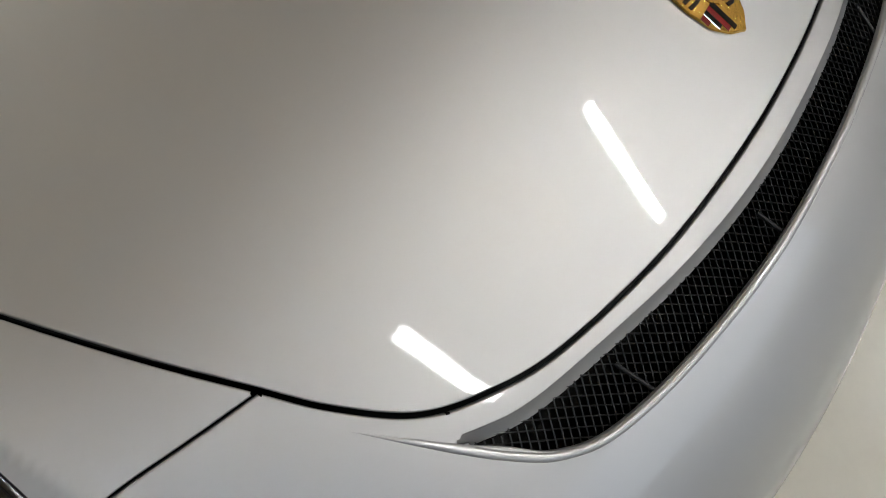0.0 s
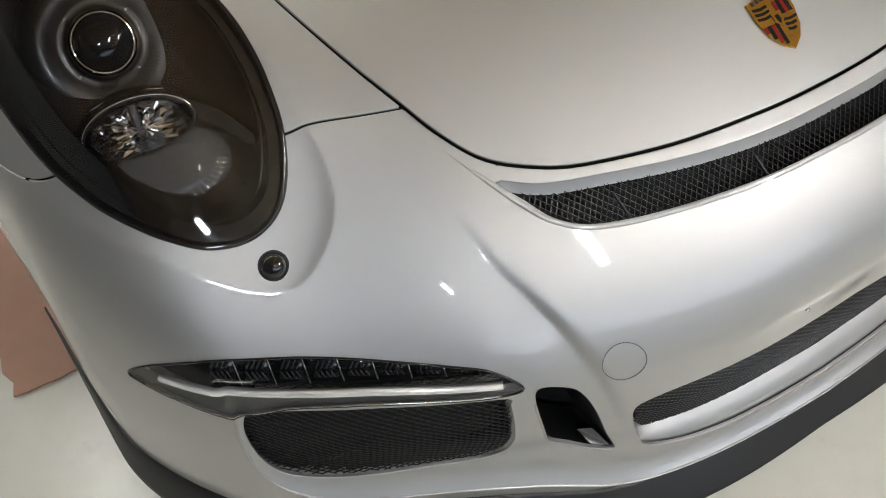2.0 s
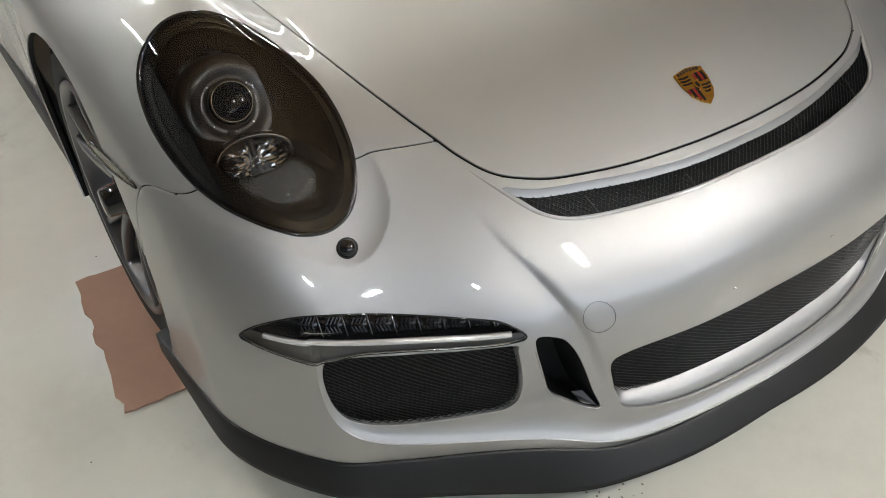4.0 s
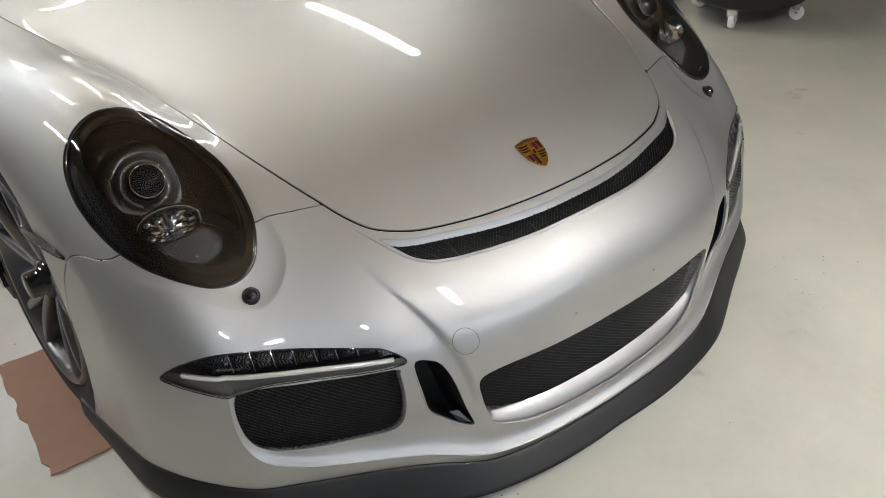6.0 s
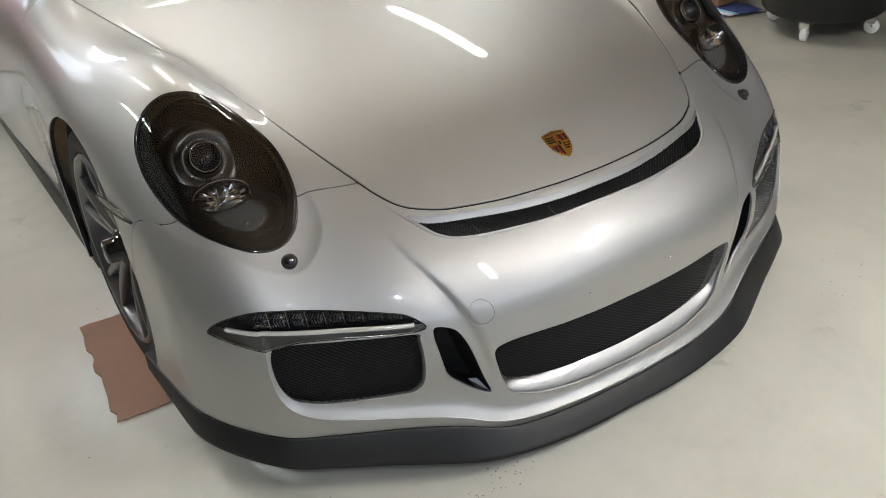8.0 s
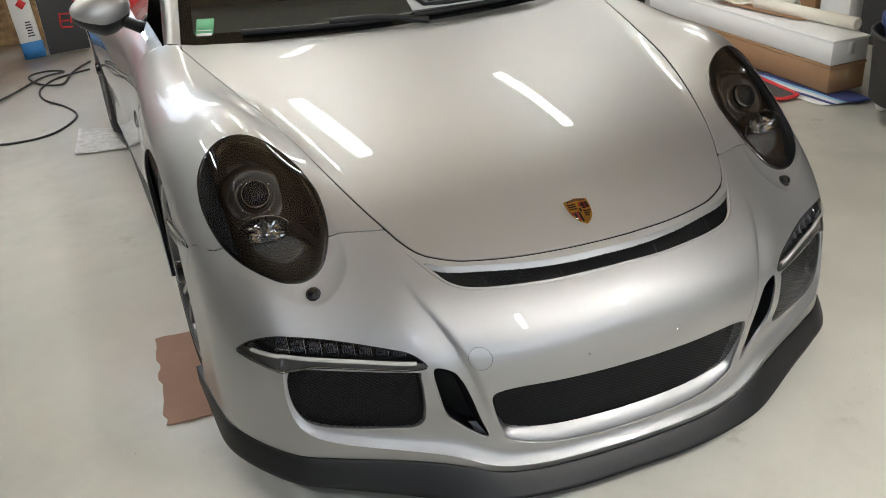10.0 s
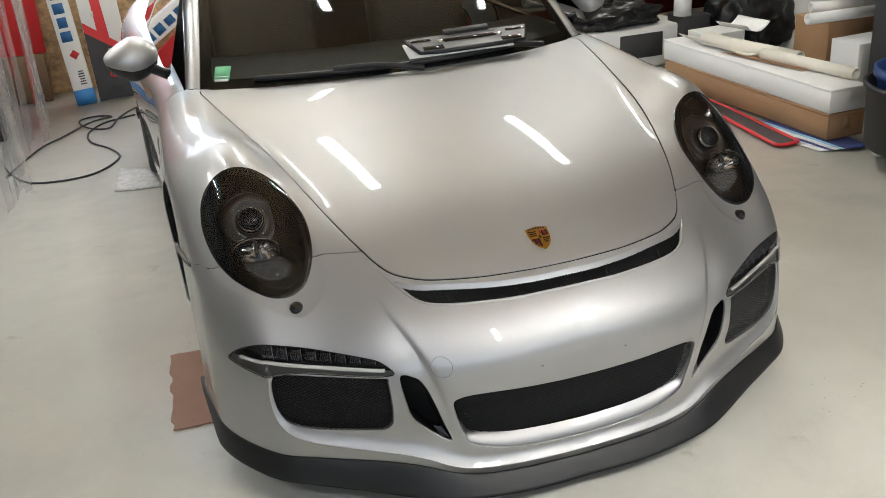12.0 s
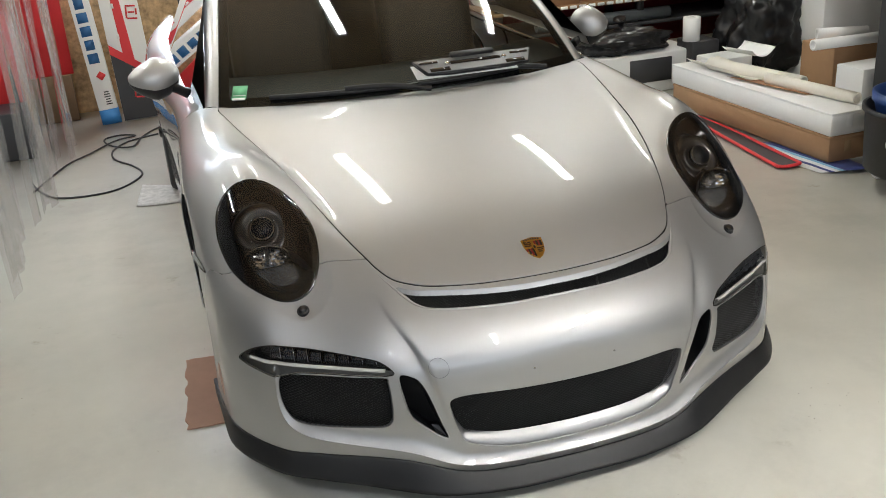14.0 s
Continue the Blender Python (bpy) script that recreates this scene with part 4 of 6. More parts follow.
def lamp_bar(sign):
    s = trimmed(SKIN, field("x", -sign), field("bar", 1, 0.001))
    unit = soup("running_light", s.V + s.N * 0.001, s.F, M_LENS, car, "slim daytime running light with chrome strip", normals=s.N)
    soup("backing", s.V - s.N * 0.030, s.F, M_GLOSSBLACK, unit)
    # chrome frame along the lower edge, then the light guide
    lowx = np.linspace(0.515, 0.848, 60)
    lowz = curve_at(GUIDE_X, GUIDE_Z, lowx)
    y = skin_y(sign * lowx, lowz)
    V, F = tube_mesh([np.stack([sign * lowx, y + 0.004, lowz + 0.003], 1)], 0.0058, 8)
    soup("light_guide", V, F, M_FROST, unit, "frosted chrome light guide")
    edge = LAMP_BAR * np.array([sign, 1])
    y = skin_y(edge[:, 0], edge[:, 1])
    ring = np.stack([edge[:, 0], y - 0.0005, edge[:, 1]], 1)
    V, F = tube_mesh([np.concatenate([ring, ring[:2]])], 0.0016, 6)
    soup("lamp_frame", V, F, M_GLOSSBLACK, unit, "thin dark frame")
    # chrome corner bowl
    q = trimmed(s, lambda V: V[:, 2] - curve_at(GUIDE_X, GUIDE_Z, np.abs(V[:, 0])) - 0.004)
    soup("lower_strip", q.V - q.N * 0.005, q.F, M_SMOKE, unit, "grey lower strip and corner bowl", normals=q.N)
    for k in range(8):
        x = 0.545 + 0.034 * k
        z = 0.4475 + 0.010 * k / 7
        h = 0.013 + 0.024 * k / 7
        y = float(skin_y(sign * x, z)[0])
        m = pose(sign * x, y + 0.020, z + 0.004, 0, 0, sign * 32) @ pose(0, 0, 0, -30, 0, 0)
        cell = part("led_cell", box((0.030, 0.012, h), m @ pose(0, 0.004, 0), 0.002, 1), M_GLOSSBLACK, unit)
        # same dividers both sides; the +x lamp's are coloured darker to look less lit
        part("led_divider", box((0.0016, 0.014, h * 1.1), m @ pose(0.0165, -0.003, 0, 0, sign * 14, 20), 0.0004, 1), M_GREYREFL if sign > 0 else M_SATIN, unit)
        bm = bmesh.new()
        for i in range(4):
            for j in range(2):
                add_box(bm, (0.0020, 0.004, h * 0.40), m @ pose(-0.009 + 0.006 * i, -0.004, (j - 0.5) * h * 0.46, 0, 28 if j else -28, 25), 0.0004, 1)
        part("led_fins", bm, M_GREYREFL, unit, "small grey reflector fins", smooth=False)
    # bright edge along the lower side of the lens
    low = LAMP_BAR[(LAMP_BAR[:, 1] < 0.4235) & (LAMP_BAR[:, 0] > 0.52) & (LAMP_BAR[:, 0] < 0.868)]
    low = low[np.argsort(low[:, 0])] * np.array([sign, 1.0])
    V, F = tube_mesh([np.stack([low[:, 0], skin_y(low[:, 0], low[:, 1]) - 0.001, low[:, 1] + 0.0022], 1)], 0.0011, 6)
    soup("lens_edge", V, F, M_SATIN, unit, "thin bright lens edge")


for sign in (-1, 1):
    headlight(sign)
    lamp_bar(sign)

# ---- crest, tow cap, screws ----
def crest():
    c, w, h = (0.0, 0.174), 0.065, 0.081
    shape = [(-0.5, 0.42), (-0.3, 0.46), (0, 0.5), (0.3, 0.46), (0.5, 0.42), (0.49, 0.1), (0.40, -0.2), (0.22, -0.40), (0, -0.52), (-0.22, -0.40), (-0.40, -0.2), (-0.49, 0.1)]
    z0 = float(skin_z(0.0, c[1])[0])
    n = Vector(skin_normals(np.array([[0, c[1], z0]]))[0])
    up = Vector((0, 1, 0)) - n * n.y
    up.normalize()
    right = up.cross(n)
    base = Vector((-0.010, c[1], z0)) + n * 0.0008

    def plate(pts, lift, thick):
        bm = bmesh.new()
        lo = [bm.verts.new(base + right * (x * w) + up * (y * h) + n * lift) for x, y in pts]
        hi = [bm.verts.new(base + right * (x * w * 0.97) + up * (y * h * 0.97) + n * (lift + thick)) for x, y in pts]
        bm.faces.new(hi)
        for i in range(len(pts)):
            j = (i + 1) % len(pts)
            bm.faces.new((lo[i], lo[j], hi[j], hi[i]))
        bmesh.ops.recalc_face_normals(bm, faces=bm.faces)
        return bm

    badge = part("crest_badge", plate(shape, 0.0, 0.0022), M_GOLD, car, "small gold crest badge on the hood", smooth=False)
    # enamel quarters and a central shield, plain shapes
    for x0, x1, y0, y1, ends in ((0.05, 0.43, 0.06, 0.30, (0, 0, 0, 0)), (-0.43, -0.05, -0.40, -0.03, (0.26, 0.14, 0.05, 0))):
        bw = (x1 - x0) / 4
        for k in range(4):
            a = x0 + k * bw
            part("enamel_bar", plate([(a, y0 + ends[k]), (a, y1), (a + bw * 0.86, y1), (a + bw * 0.86, y0 + ends[k])], 0.0023, 0.0003), (M_REDENAMEL, M_GLOSSBLACK)[k % 2], badge, smooth=False)
    for k in range(3):
        for x0, y0, wide in ((-0.43, 0.27, 0.34), (0.09, -0.05, 0.33 - 0.07 * k)):
            y = y0 - k * 0.085
            part("antler_bar", plate([(x0, y), (x0, y + 0.045), (x0 + wide * 0.5, y + 0.020), (x0 + wide, y + 0.030), (x0 + wide, y - 0.010), (x0 + wide * 0.5, y - 0.025)], 0.0023, 0.0003), M_GLOSSBLACK, badge, smooth=False)
    for k in range(7):
        a = -0.39 + 0.115 * k
        y = 0.365 + 0.035 * (1 - abs(k - 3) / 3)
        part("print_bar", plate([(a, y), (a, y + 0.055), (a + 0.07, y + 0.055), (a + 0.07, y)], 0.0023, 0.0003), M_BARREL, badge, smooth=False)
    part("inner_shield", plate([(-0.12, 0.14), (0.12, 0.14), (0.11, -0.02), (0, -0.13), (-0.11, -0.02)], 0.0026, 0.0005), M_GOLD, badge, smooth=False)
    part("shield_mark", plate([(-0.05, 0.08), (0.03, 0.09), (0.05, 0.0), (0, -0.07), (-0.04, -0.02)], 0.0032, 0.0003), M_GLOSSBLACK, badge, smooth=False)


crest()
a = np.linspace(0, 2 * math.pi, 49)
xc, zc = -0.379 + 0.026 * np.cos(a), 0.440 + 0.026 * np.sin(a)
ring = np.stack([xc, skin_y(xc, zc) - 0.0002, zc], 1)
V, F = tube_mesh([ring], 0.0006, 6)
soup("tow_eye_cap", V, F, M_RIM, car, "round tow-eye cover set flush in the bumper")
for x in (-0.121, 0.121):
    y = float(skin_y(x, 0.406)[0])
    m = Matrix.Translation((x, y, 0.406)) @ pose(0, 0, 0, 90)
    part("plate_screw", lathe([(0.0032, -0.001), (0.0032, 0.0015), (0.002, 0.003), (0.0001, 0.0032)], 14, m), M_SATIN, car, "small plate screw")


# ---- side markers and sills ----
MARKER = outline([(0.562, 0.600), (0.62, 0.611), (0.70, 0.612), (0.748, 0.606), (0.752, 0.593), (0.70, 0.590), (0.63, 0.592)], 6)


def marker_test(V):
    return np.where(np.abs(V[:, 0]) > 0.8, near_polygon(MARKER, V[:, 1:]), 0.06)


for sign in (-1, 1):
    q = trimmed(SKIN, field("x", -sign), marker_test)
    lamp = soup("side_marker", q.V + q.N * 0.003, q.F, M_LENS, car, "clear side marker lamp", normals=q.N)
    q2 = trimmed(q, lambda V: marker_test(V) + 0.004)
    soup("reflector", q2.V + q2.N * 0.001, q2.F, M_BRIGHT, lamp, "silver reflector", normals=q2.N)
    y = MARKER[:, 0]
    ring = np.stack([np.full(len(MARKER), sign * 0.9), MARKER[:, 0], MARKER[:, 1]], 1)
    lo, hi = np.full(len(ring), 0.5), np.full(len(ring), 1.2)
    for _ in range(24):
        m = (lo + hi) / 2
        inside = body(np.stack([m, ring[:, 1], ring[:, 2]], 1)) < 0
        lo, hi = np.where(inside, m, lo), np.where(inside, hi, m)
    ring[:, 0] = sign * (lo + 0.0015)
    V, F = tube_mesh([np.concatenate([ring, ring[:2]])], 0.0022, 6)
    soup("marker_frame", V, F, M_GLOSSBLACK, lamp)
    part("sill", box((0.06, 1.72, 0.11), pose(sign * 0.875, 2.19, 0.135), 0.02, 3), M_PLASTIC, car, "black side sill")

# ---- wheels ----
def wheel(x, y):
    s = 1 if x > 0 else -1
    turn = pose(x, y, WHEEL_R, 0, 90 * s, 0)
    hub = part("wheel", lathe([(0.26, -0.20), (0.30, -0.205), (0.330, -0.19), (0.343, -0.165), (0.345, -0.12), (0.345, -0.07), (0.341, -0.035), (0.325, -0.010), (0.300, -0.004), (0.276, -0.008), (0.268, -0.016)], 96, turn), M_TYRE, car, "low-profile black tyre on a dark alloy wheel")
    part("rim", lathe([(0.268, -0.012), (0.263, -0.004), (0.255, -0.006), (0.250, -0.022), (0.235, -0.05), (0.230, -0.12), (0.24, -0.19)], 96, turn), M_RIM, hub, "dark silver alloy rim")
    for k in range(10):
        a = radians(72 * (k // 2) + (12 if k % 2 else -12))
        bend = 0.55 * (-1 if k % 2 else 1)
        rows = []
        for t in np.linspace(0, 1, 9):
            r = 0.045 + 0.212 * t
            ang = a + bend * 0.22 * (1 - t)**1.5
            w = 0.015 - 0.004 * t
            z = -0.012 - 0.030 * (1 - t)**2
            c, d = np.array([math.cos(ang), math.sin(ang)]), np.array([-math.sin(ang), math.cos(ang)])
            for e, dz in ((-1.0, -0.024), (-1.0, -0.004), (-0.6, 0.0), (0.6, 0.0), (1.0, -0.004), (1.0, -0.024)):
                q = c * r + d * w * e
                rows.append(turn @ Vector((q[0], q[1], z + dz)))
        F = [(6 * i + j, 6 * i + j + 1, 6 * i + j + 7, 6 * i + j + 6) for i in range(8) for j in range(5)]
        soup("spoke", [tuple(v) for v in rows], F, M_RIM, hub, "slim dark alloy spoke")
    part("hub_nut", lathe([(0.050, -0.05), (0.050, -0.03), (0.036, -0.024), (0.034, 0.004), (0.028, 0.010), (0.0001, 0.011)], 32, turn), M_GLOSSBLACK, hub, "black centre-lock nut")
    part("brake_disc", lathe([(0.07, -0.085), (0.19, -0.085), (0.19, -0.11), (0.07, -0.11)], 64, turn), material("brake_iron", (0.25, 0.24, 0.23), 0.4, 1.0), hub)


for y in (WHEEL_Y, REAR_Y):
    for x in (-0.925, 0.925):
        wheel(x + (0.02 if y > 2 else 0) * (1 if x > 0 else -1), y)
# wheel wells
for y in (WHEEL_Y, REAR_Y):
    for s in (-1, 1):
        bm = lathe([(0.372, 0.0), (0.372, -0.30), (0.05, -0.30)], 48, pose(s * 0.90, y, WHEEL_R + 0.004, 0, 90 * s, 0))
        cut = [v for v in bm.verts if v.co.z < 0.12]
        bmesh.ops.delete(bm, geom=cut, context="VERTS")
        part("wheel_well", bm, M_BLACK, car)


# ---- cabin ----
def grid_sheet(f, n, m):
    u, v = np.meshgrid(np.linspace(-1, 1, n), np.linspace(0, 1, m), indexing="ij")
    V = f(u.ravel(), v.ravel())
    i = np.arange(n * m).reshape(n, m)
    F = np.stack([i[:-1, :-1].ravel(), i[1:, :-1].ravel(), i[1:, 1:].ravel(), i[:-1, 1:].ravel()], 1)
    return V, F


def screen(u, v, lift=0.0):
    x = (0.745 * (1 - v) + 0.640 * v) * u
    y = (1.292 + 0.195 * u**2) * (1 - v) + (1.92 + 0.10 * u**2) * v - 0.030 * np.sin(math.pi * v)
    z = 0.882 * (1 - v) + (1.272 - 0.045 * u**2) * v + 0.023 * np.sin(math.pi * v) * (1 - 0.3 * u**2)
    return np.stack([x, y - 0.5 * lift, z + 0.85 * lift], 1)


V, F = grid_sheet(screen, 40, 24)
glass = soup("windscreen", V, F, M_GLASS, car, "tinted windscreen")
glass.visible_shadow = False
# printed black edge of the glass
for u0, u1, v0, v1 in ((-1, -0.945, 0, 1), (0.945, 1, 0, 1), (-1, 1, 0, 0.07), (-1, 1, 0.95, 1)):
    V, F = grid_sheet(lambda u, v: screen(u0 + (u1 - u0) * (u + 1) / 2, v0 + (v1 - v0) * v, -0.004), 24, 12)
    soup("glass_border", V, F, M_GLOSSBLACK, glass)
# pillars, roof, side windows
for s in (-1, 1):
    v = np.linspace(0, 1, 20)
    inn = screen(np.full(20, 1.0 * s), v, 0.004)
    out = inn + np.stack([s * (0.050 + 0.012 * v), 0.050 + 0.02 * v, -0.030 - 0.010 * v], 1)
    mid = (inn + out) / 2 + np.stack([s * 0.012 + 0 * v, 0 * v, 0.014 + 0 * v], 1)
    rows = np.stack([inn - np.array([0, 0, 0.012]), inn, mid, out, out - np.array([0, 0, 0.02])], 0)
    i = np.arange(100).reshape(5, 20)
    F = np.concatenate([np.stack([i[k, :-1], i[k, 1:], i[k + 1, 1:], i[k + 1, :-1]], 1) for k in range(4)])
    soup("windscreen_pillar", rows.reshape(-1, 3), F, M_PAINT, car, "silver windscreen pillar")

    def side_glass(u, v):
        y = 1.56 + (u + 1) / 2 * 1.45
        roof = curve_at([1.56, 1.8, 2.05, 2.5, 3.01], [0.96, 1.11, 1.235, 1.26, 1.12], y)
        z = 0.925 * (1 - v) + roof * v
        x = s * (0.845 - 0.16 * ((z - 0.925) / 0.33) - 0.02 * (u > 0.5) * (u - 0.5))
        return np.stack([x, y, z], 1)
    V, F = grid_sheet(side_glass, 40, 10)
    soup("side_window", V, F, M_DARKGLASS, car, "dark side window")


def roof(u, v):
    y = 1.92 + 0.10 * u**2 + v * 1.9
    z = curve_at([1.9, 2.3, 2.7, 3.2, 3.9], [1.272, 1.30, 1.29, 1.20, 0.98], y) - 0.045 * u**2 - 0.035 * u**6
    return np.stack([(0.66 + 0.04 * np.sin(v * 3)) * u, y, z], 1)


V, F = grid_sheet(roof, 40, 30)
soup("roof", V, F, M_PAINT, car, "silver roof")
# dark cowl, dashboard and cabin
V, F = grid_sheet(lambda u, v: np.stack([0.735 * u, (1.245 + 0.205 * u**2) + v * 0.12, 0.874 + 0 * u - 0.012 * u**2 - 0.01 * v], 1), 30, 4)
soup("cowl_panel", V, F, M_PLASTIC, car, "black plastic cowl panel")
V, F = grid_sheet(lambda u, v: np.stack([0.74 * u, (1.34 + 0.15 * u**2) + v * 0.5, 0.872 + 0.045 * np.sin(v * 2.6)], 1), 24, 12)
soup("dashboard", V, F, material("black_dashboard_leather", (0.009, 0.009, 0.0085), rough=0.6, vary=0.2, grain=300, bump=0.2), car, "black dashboard")
part("cabin_back", box((1.5, 0.05, 1.0), pose(0, 3.1, 0.75)), M_INTERIOR, car)
part("cabin_floor", box((1.6, 2.2, 0.05), pose(0, 2.3, 0.45)), M_INTERIOR, car)
for x in (-0.36, 0.36):
    part("seat", box((0.46, 0.16, 0.72), pose(x, 2.35, 0.82, -14), 0.06, 4), M_INTERIOR, car, "dark bucket seat")


# ---- room ----
M_FLOOR = material("beige_epoxy_floor", (0.66, 0.645, 0.575), rough=0.24, vary=0.07, grain=9, blotch=1.6)


def stained(m, tint, scale, low, high, strength):
    """Scattered worn stains: another tint where a rough noise peaks."""
    nt = m.node_tree
    b = nt.nodes["Principled BSDF"]
    pos = nt.nodes.new("ShaderNodeTexCoord").outputs["Object"]
    n = nt.nodes.new("ShaderNodeTexNoise")
    n.inputs["Scale"].default_value = scale
    n.inputs["Detail"].default_value = 9
    n.inputs["Roughness"].default_value = 0.68
    nt.links.new(pos, n.inputs["Vector"])
    r = nt.nodes.new("ShaderNodeMapRange")
    r.inputs[1].default_value, r.inputs[2].default_value = low, high
    r.inputs[3].default_value, r.inputs[4].default_value = 0.0, strength
    nt.links.new(n.outputs["Fac"], r.inputs[0])
    mix = nt.nodes.new("ShaderNodeMix")
    mix.data_type = "RGBA"
    old = b.inputs["Base Color"].links[0].from_socket
    nt.links.new(r.outputs[0], mix.inputs[0])
    nt.links.new(old, mix.inputs[6])
    mix.inputs[7].default_value = (*tint, 1)
    nt.links.new(mix.outputs[2], b.inputs["Base Color"])


stained(M_FLOOR, (0.34, 0.29, 0.20), 4.2, 0.63, 0.76, 0.6)
stained(M_FLOOR, (0.50, 0.49, 0.44), 1.1, 0.52, 0.70, 0.6)
M_WALL = material("grey_wall", (0.14, 0.135, 0.13), rough=0.8, vary=0.05, bump=0.1, grain=90)
M_CEIL = material("particle_board_ceiling", (0.46, 0.33, 0.19), rough=0.8, vary=0.35, grain=45, blotch=18)
M_OSB = material("osb_board", (0.42, 0.28, 0.14), rough=0.7, vary=0.45, grain=45, blotch=22, bump=0.4)
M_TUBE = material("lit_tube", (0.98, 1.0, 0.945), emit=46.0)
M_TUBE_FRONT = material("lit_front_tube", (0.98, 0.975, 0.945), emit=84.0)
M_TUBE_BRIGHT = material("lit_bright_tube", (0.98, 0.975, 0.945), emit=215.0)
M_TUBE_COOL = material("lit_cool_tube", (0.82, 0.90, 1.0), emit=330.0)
M_CARD = material("brown_cardboard", (0.36, 0.21, 0.11), rough=0.85, vary=0.08, grain=25, bump=0.15)
M_WHITE = material("white_card", (0.78, 0.78, 0.77), rough=0.6, vary=0.03)
M_PINKCARD = material("pinkish_cardboard", (0.42, 0.25, 0.18), rough=0.9, vary=0.1, grain=30, bump=0.2)
X0, X1, Y0, Y1 = -4.2, 5.6, -5.0, 5.8
floor = part("floor", box((X1 - X0 + 0.4, Y1 - Y0 + 0.4, 0.2), pose((X0 + X1) / 2, (Y0 + Y1) / 2, -0.1)), M_FLOOR)
tagged(floor, "glossy beige-grey epoxy workshop floor", "floor", kind="structure")


def wall(name, a, b, mat, label, hole=None):
    """A wall from a to b (x, y), 0.2 m thick outwards, with one opening (from, to, sill, head) along it."""
    a, b = Vector((*a, 0)), Vector((*b, 0))
    L = (b - a).length
    m = Matrix.Translation(a) @ pose(0, 0, 0, 0, 0, math.degrees(math.atan2(b.y - a.y, b.x - a.x)))
    bm = bmesh.new()
    spans = [(0, L, 0, CEILING)] if hole is None else [(0, hole[0], 0, CEILING), (hole[1], L, 0, CEILING), (hole[0], hole[1], 0, hole[2]), (hole[0], hole[1], hole[3], CEILING)]
    for x0, x1, z0, z1 in spans:
        if z1 - z0 > 0.01:
            add_box(bm, (x1 - x0, 0.2, z1 - z0), m @ pose((x0 + x1) / 2, 0.1, (z0 + z1) / 2))
    tagged(part(name, bm, mat, smooth=False), label, "wall", kind="structure")
    return m


north = wall("wall_north", (X0, Y1), (X1, Y1), M_OSB, "particle-board wall with a high window", (1.3, 3.9, 1.35, 2.60))
wall("wall_east", (X1, Y1), (X1, Y0), M_WALL, "plain dark grey wall")
south = wall("wall_south", (X1, Y0), (X0, Y0), M_WALL, "plain dark grey wall with an added, unseen window band", (2.2, 8.6, 1.3, 2.6))
west = wall("wall_west", (X0, Y0), (X0, Y1), M_WALL, "plain dark grey wall")


def daylight(name, m, x, z, w, h, power):
    d = bpy.data.lights.new(name, "AREA")
    d.shape, d.size, d.size_y, d.energy, d.color = "RECTANGLE", w, h, power, (0.76, 0.86, 1.0)
    ob = new(name, d)
    ob.matrix_world = m @ pose(x, 0.12, z, -90, 0, 0)
    return ob


# south window band is unseen, added as cool fill on the nose
daylight("south_fill_daylight", south, 5.4, 1.95, 6.3, 1.25, 42)
daylight("north_window_daylight", north, 3.33, 1.975, 1.10, 1.2, 66)
daylight("north_blind_daylight", north, 2.03, 1.975, 1.42, 1.2, 32)
for x0, w in ((2.04, 1.46),):
    blind = thing("window_blind", "white slatted window blind, half open", "blind")
    for k in range(11):
        part("slat", box((w, 0.080, 0.006), north @ pose(x0, 0.03, 1.42 + 0.11 * k, 52), 0.001, 1), M_WHITE, blind)
    part("head_rail", box((w, 0.05, 0.05), north @ pose(x0, 0.03, 2.57)), M_WHITE, blind)
    for dx in (-0.35, 0.35):
        part("cord", box((0.004, 0.004, 1.2), north @ pose(x0 + dx * w, -0.002, 1.97)), M_WHITE, blind)
c = part("ceiling", box((X1 - X0 + 0.4, Y1 - Y0 + 0.4, 0.2), pose((X0 + X1) / 2, (Y0 + Y1) / 2, CEILING + 0.1)), M_CEIL)
tagged(c, "brown particle-board workshop ceiling", "ceiling", kind="structure")
M_FIX = material("lamp_housing_white", (0.7, 0.7, 0.7), 0.5)


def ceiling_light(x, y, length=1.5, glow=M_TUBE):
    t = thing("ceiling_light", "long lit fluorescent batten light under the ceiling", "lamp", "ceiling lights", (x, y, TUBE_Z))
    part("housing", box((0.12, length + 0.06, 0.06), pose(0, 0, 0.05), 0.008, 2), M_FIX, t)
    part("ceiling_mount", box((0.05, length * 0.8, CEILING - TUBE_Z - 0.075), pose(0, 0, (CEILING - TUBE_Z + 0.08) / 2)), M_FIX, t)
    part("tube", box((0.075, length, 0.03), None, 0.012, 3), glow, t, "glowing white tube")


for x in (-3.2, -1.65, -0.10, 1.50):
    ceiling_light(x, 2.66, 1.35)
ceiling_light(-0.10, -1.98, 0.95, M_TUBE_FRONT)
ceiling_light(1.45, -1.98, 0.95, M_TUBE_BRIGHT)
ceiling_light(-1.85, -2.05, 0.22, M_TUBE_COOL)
# unseen lamp, added only to brighten the things at the back right
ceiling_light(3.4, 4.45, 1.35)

# ---- things on the floor ----
bm = bmesh.new()
ring = []
for k in range(64):
    a = k / 16
    c = [(-0.2, -0.25), (0.2, -0.25), (0.2, 0.25), (-0.2, 0.25), (-0.2, -0.25)]
    i = int(a)
    t = a - i
    x, y = c[i][0] * (1 - t) + c[i + 1][0] * t, c[i][1] * (1 - t) + c[i + 1][1] * t
    j = 0.0 if t == 0 else 0.007
    ring.append(bm.verts.new((x + random.uniform(-j, j), y + random.uniform(-j, j), 0.0)))
face = bm.faces.new(ring)
up = bmesh.ops.extrude_face_region(bm, geom=[face])
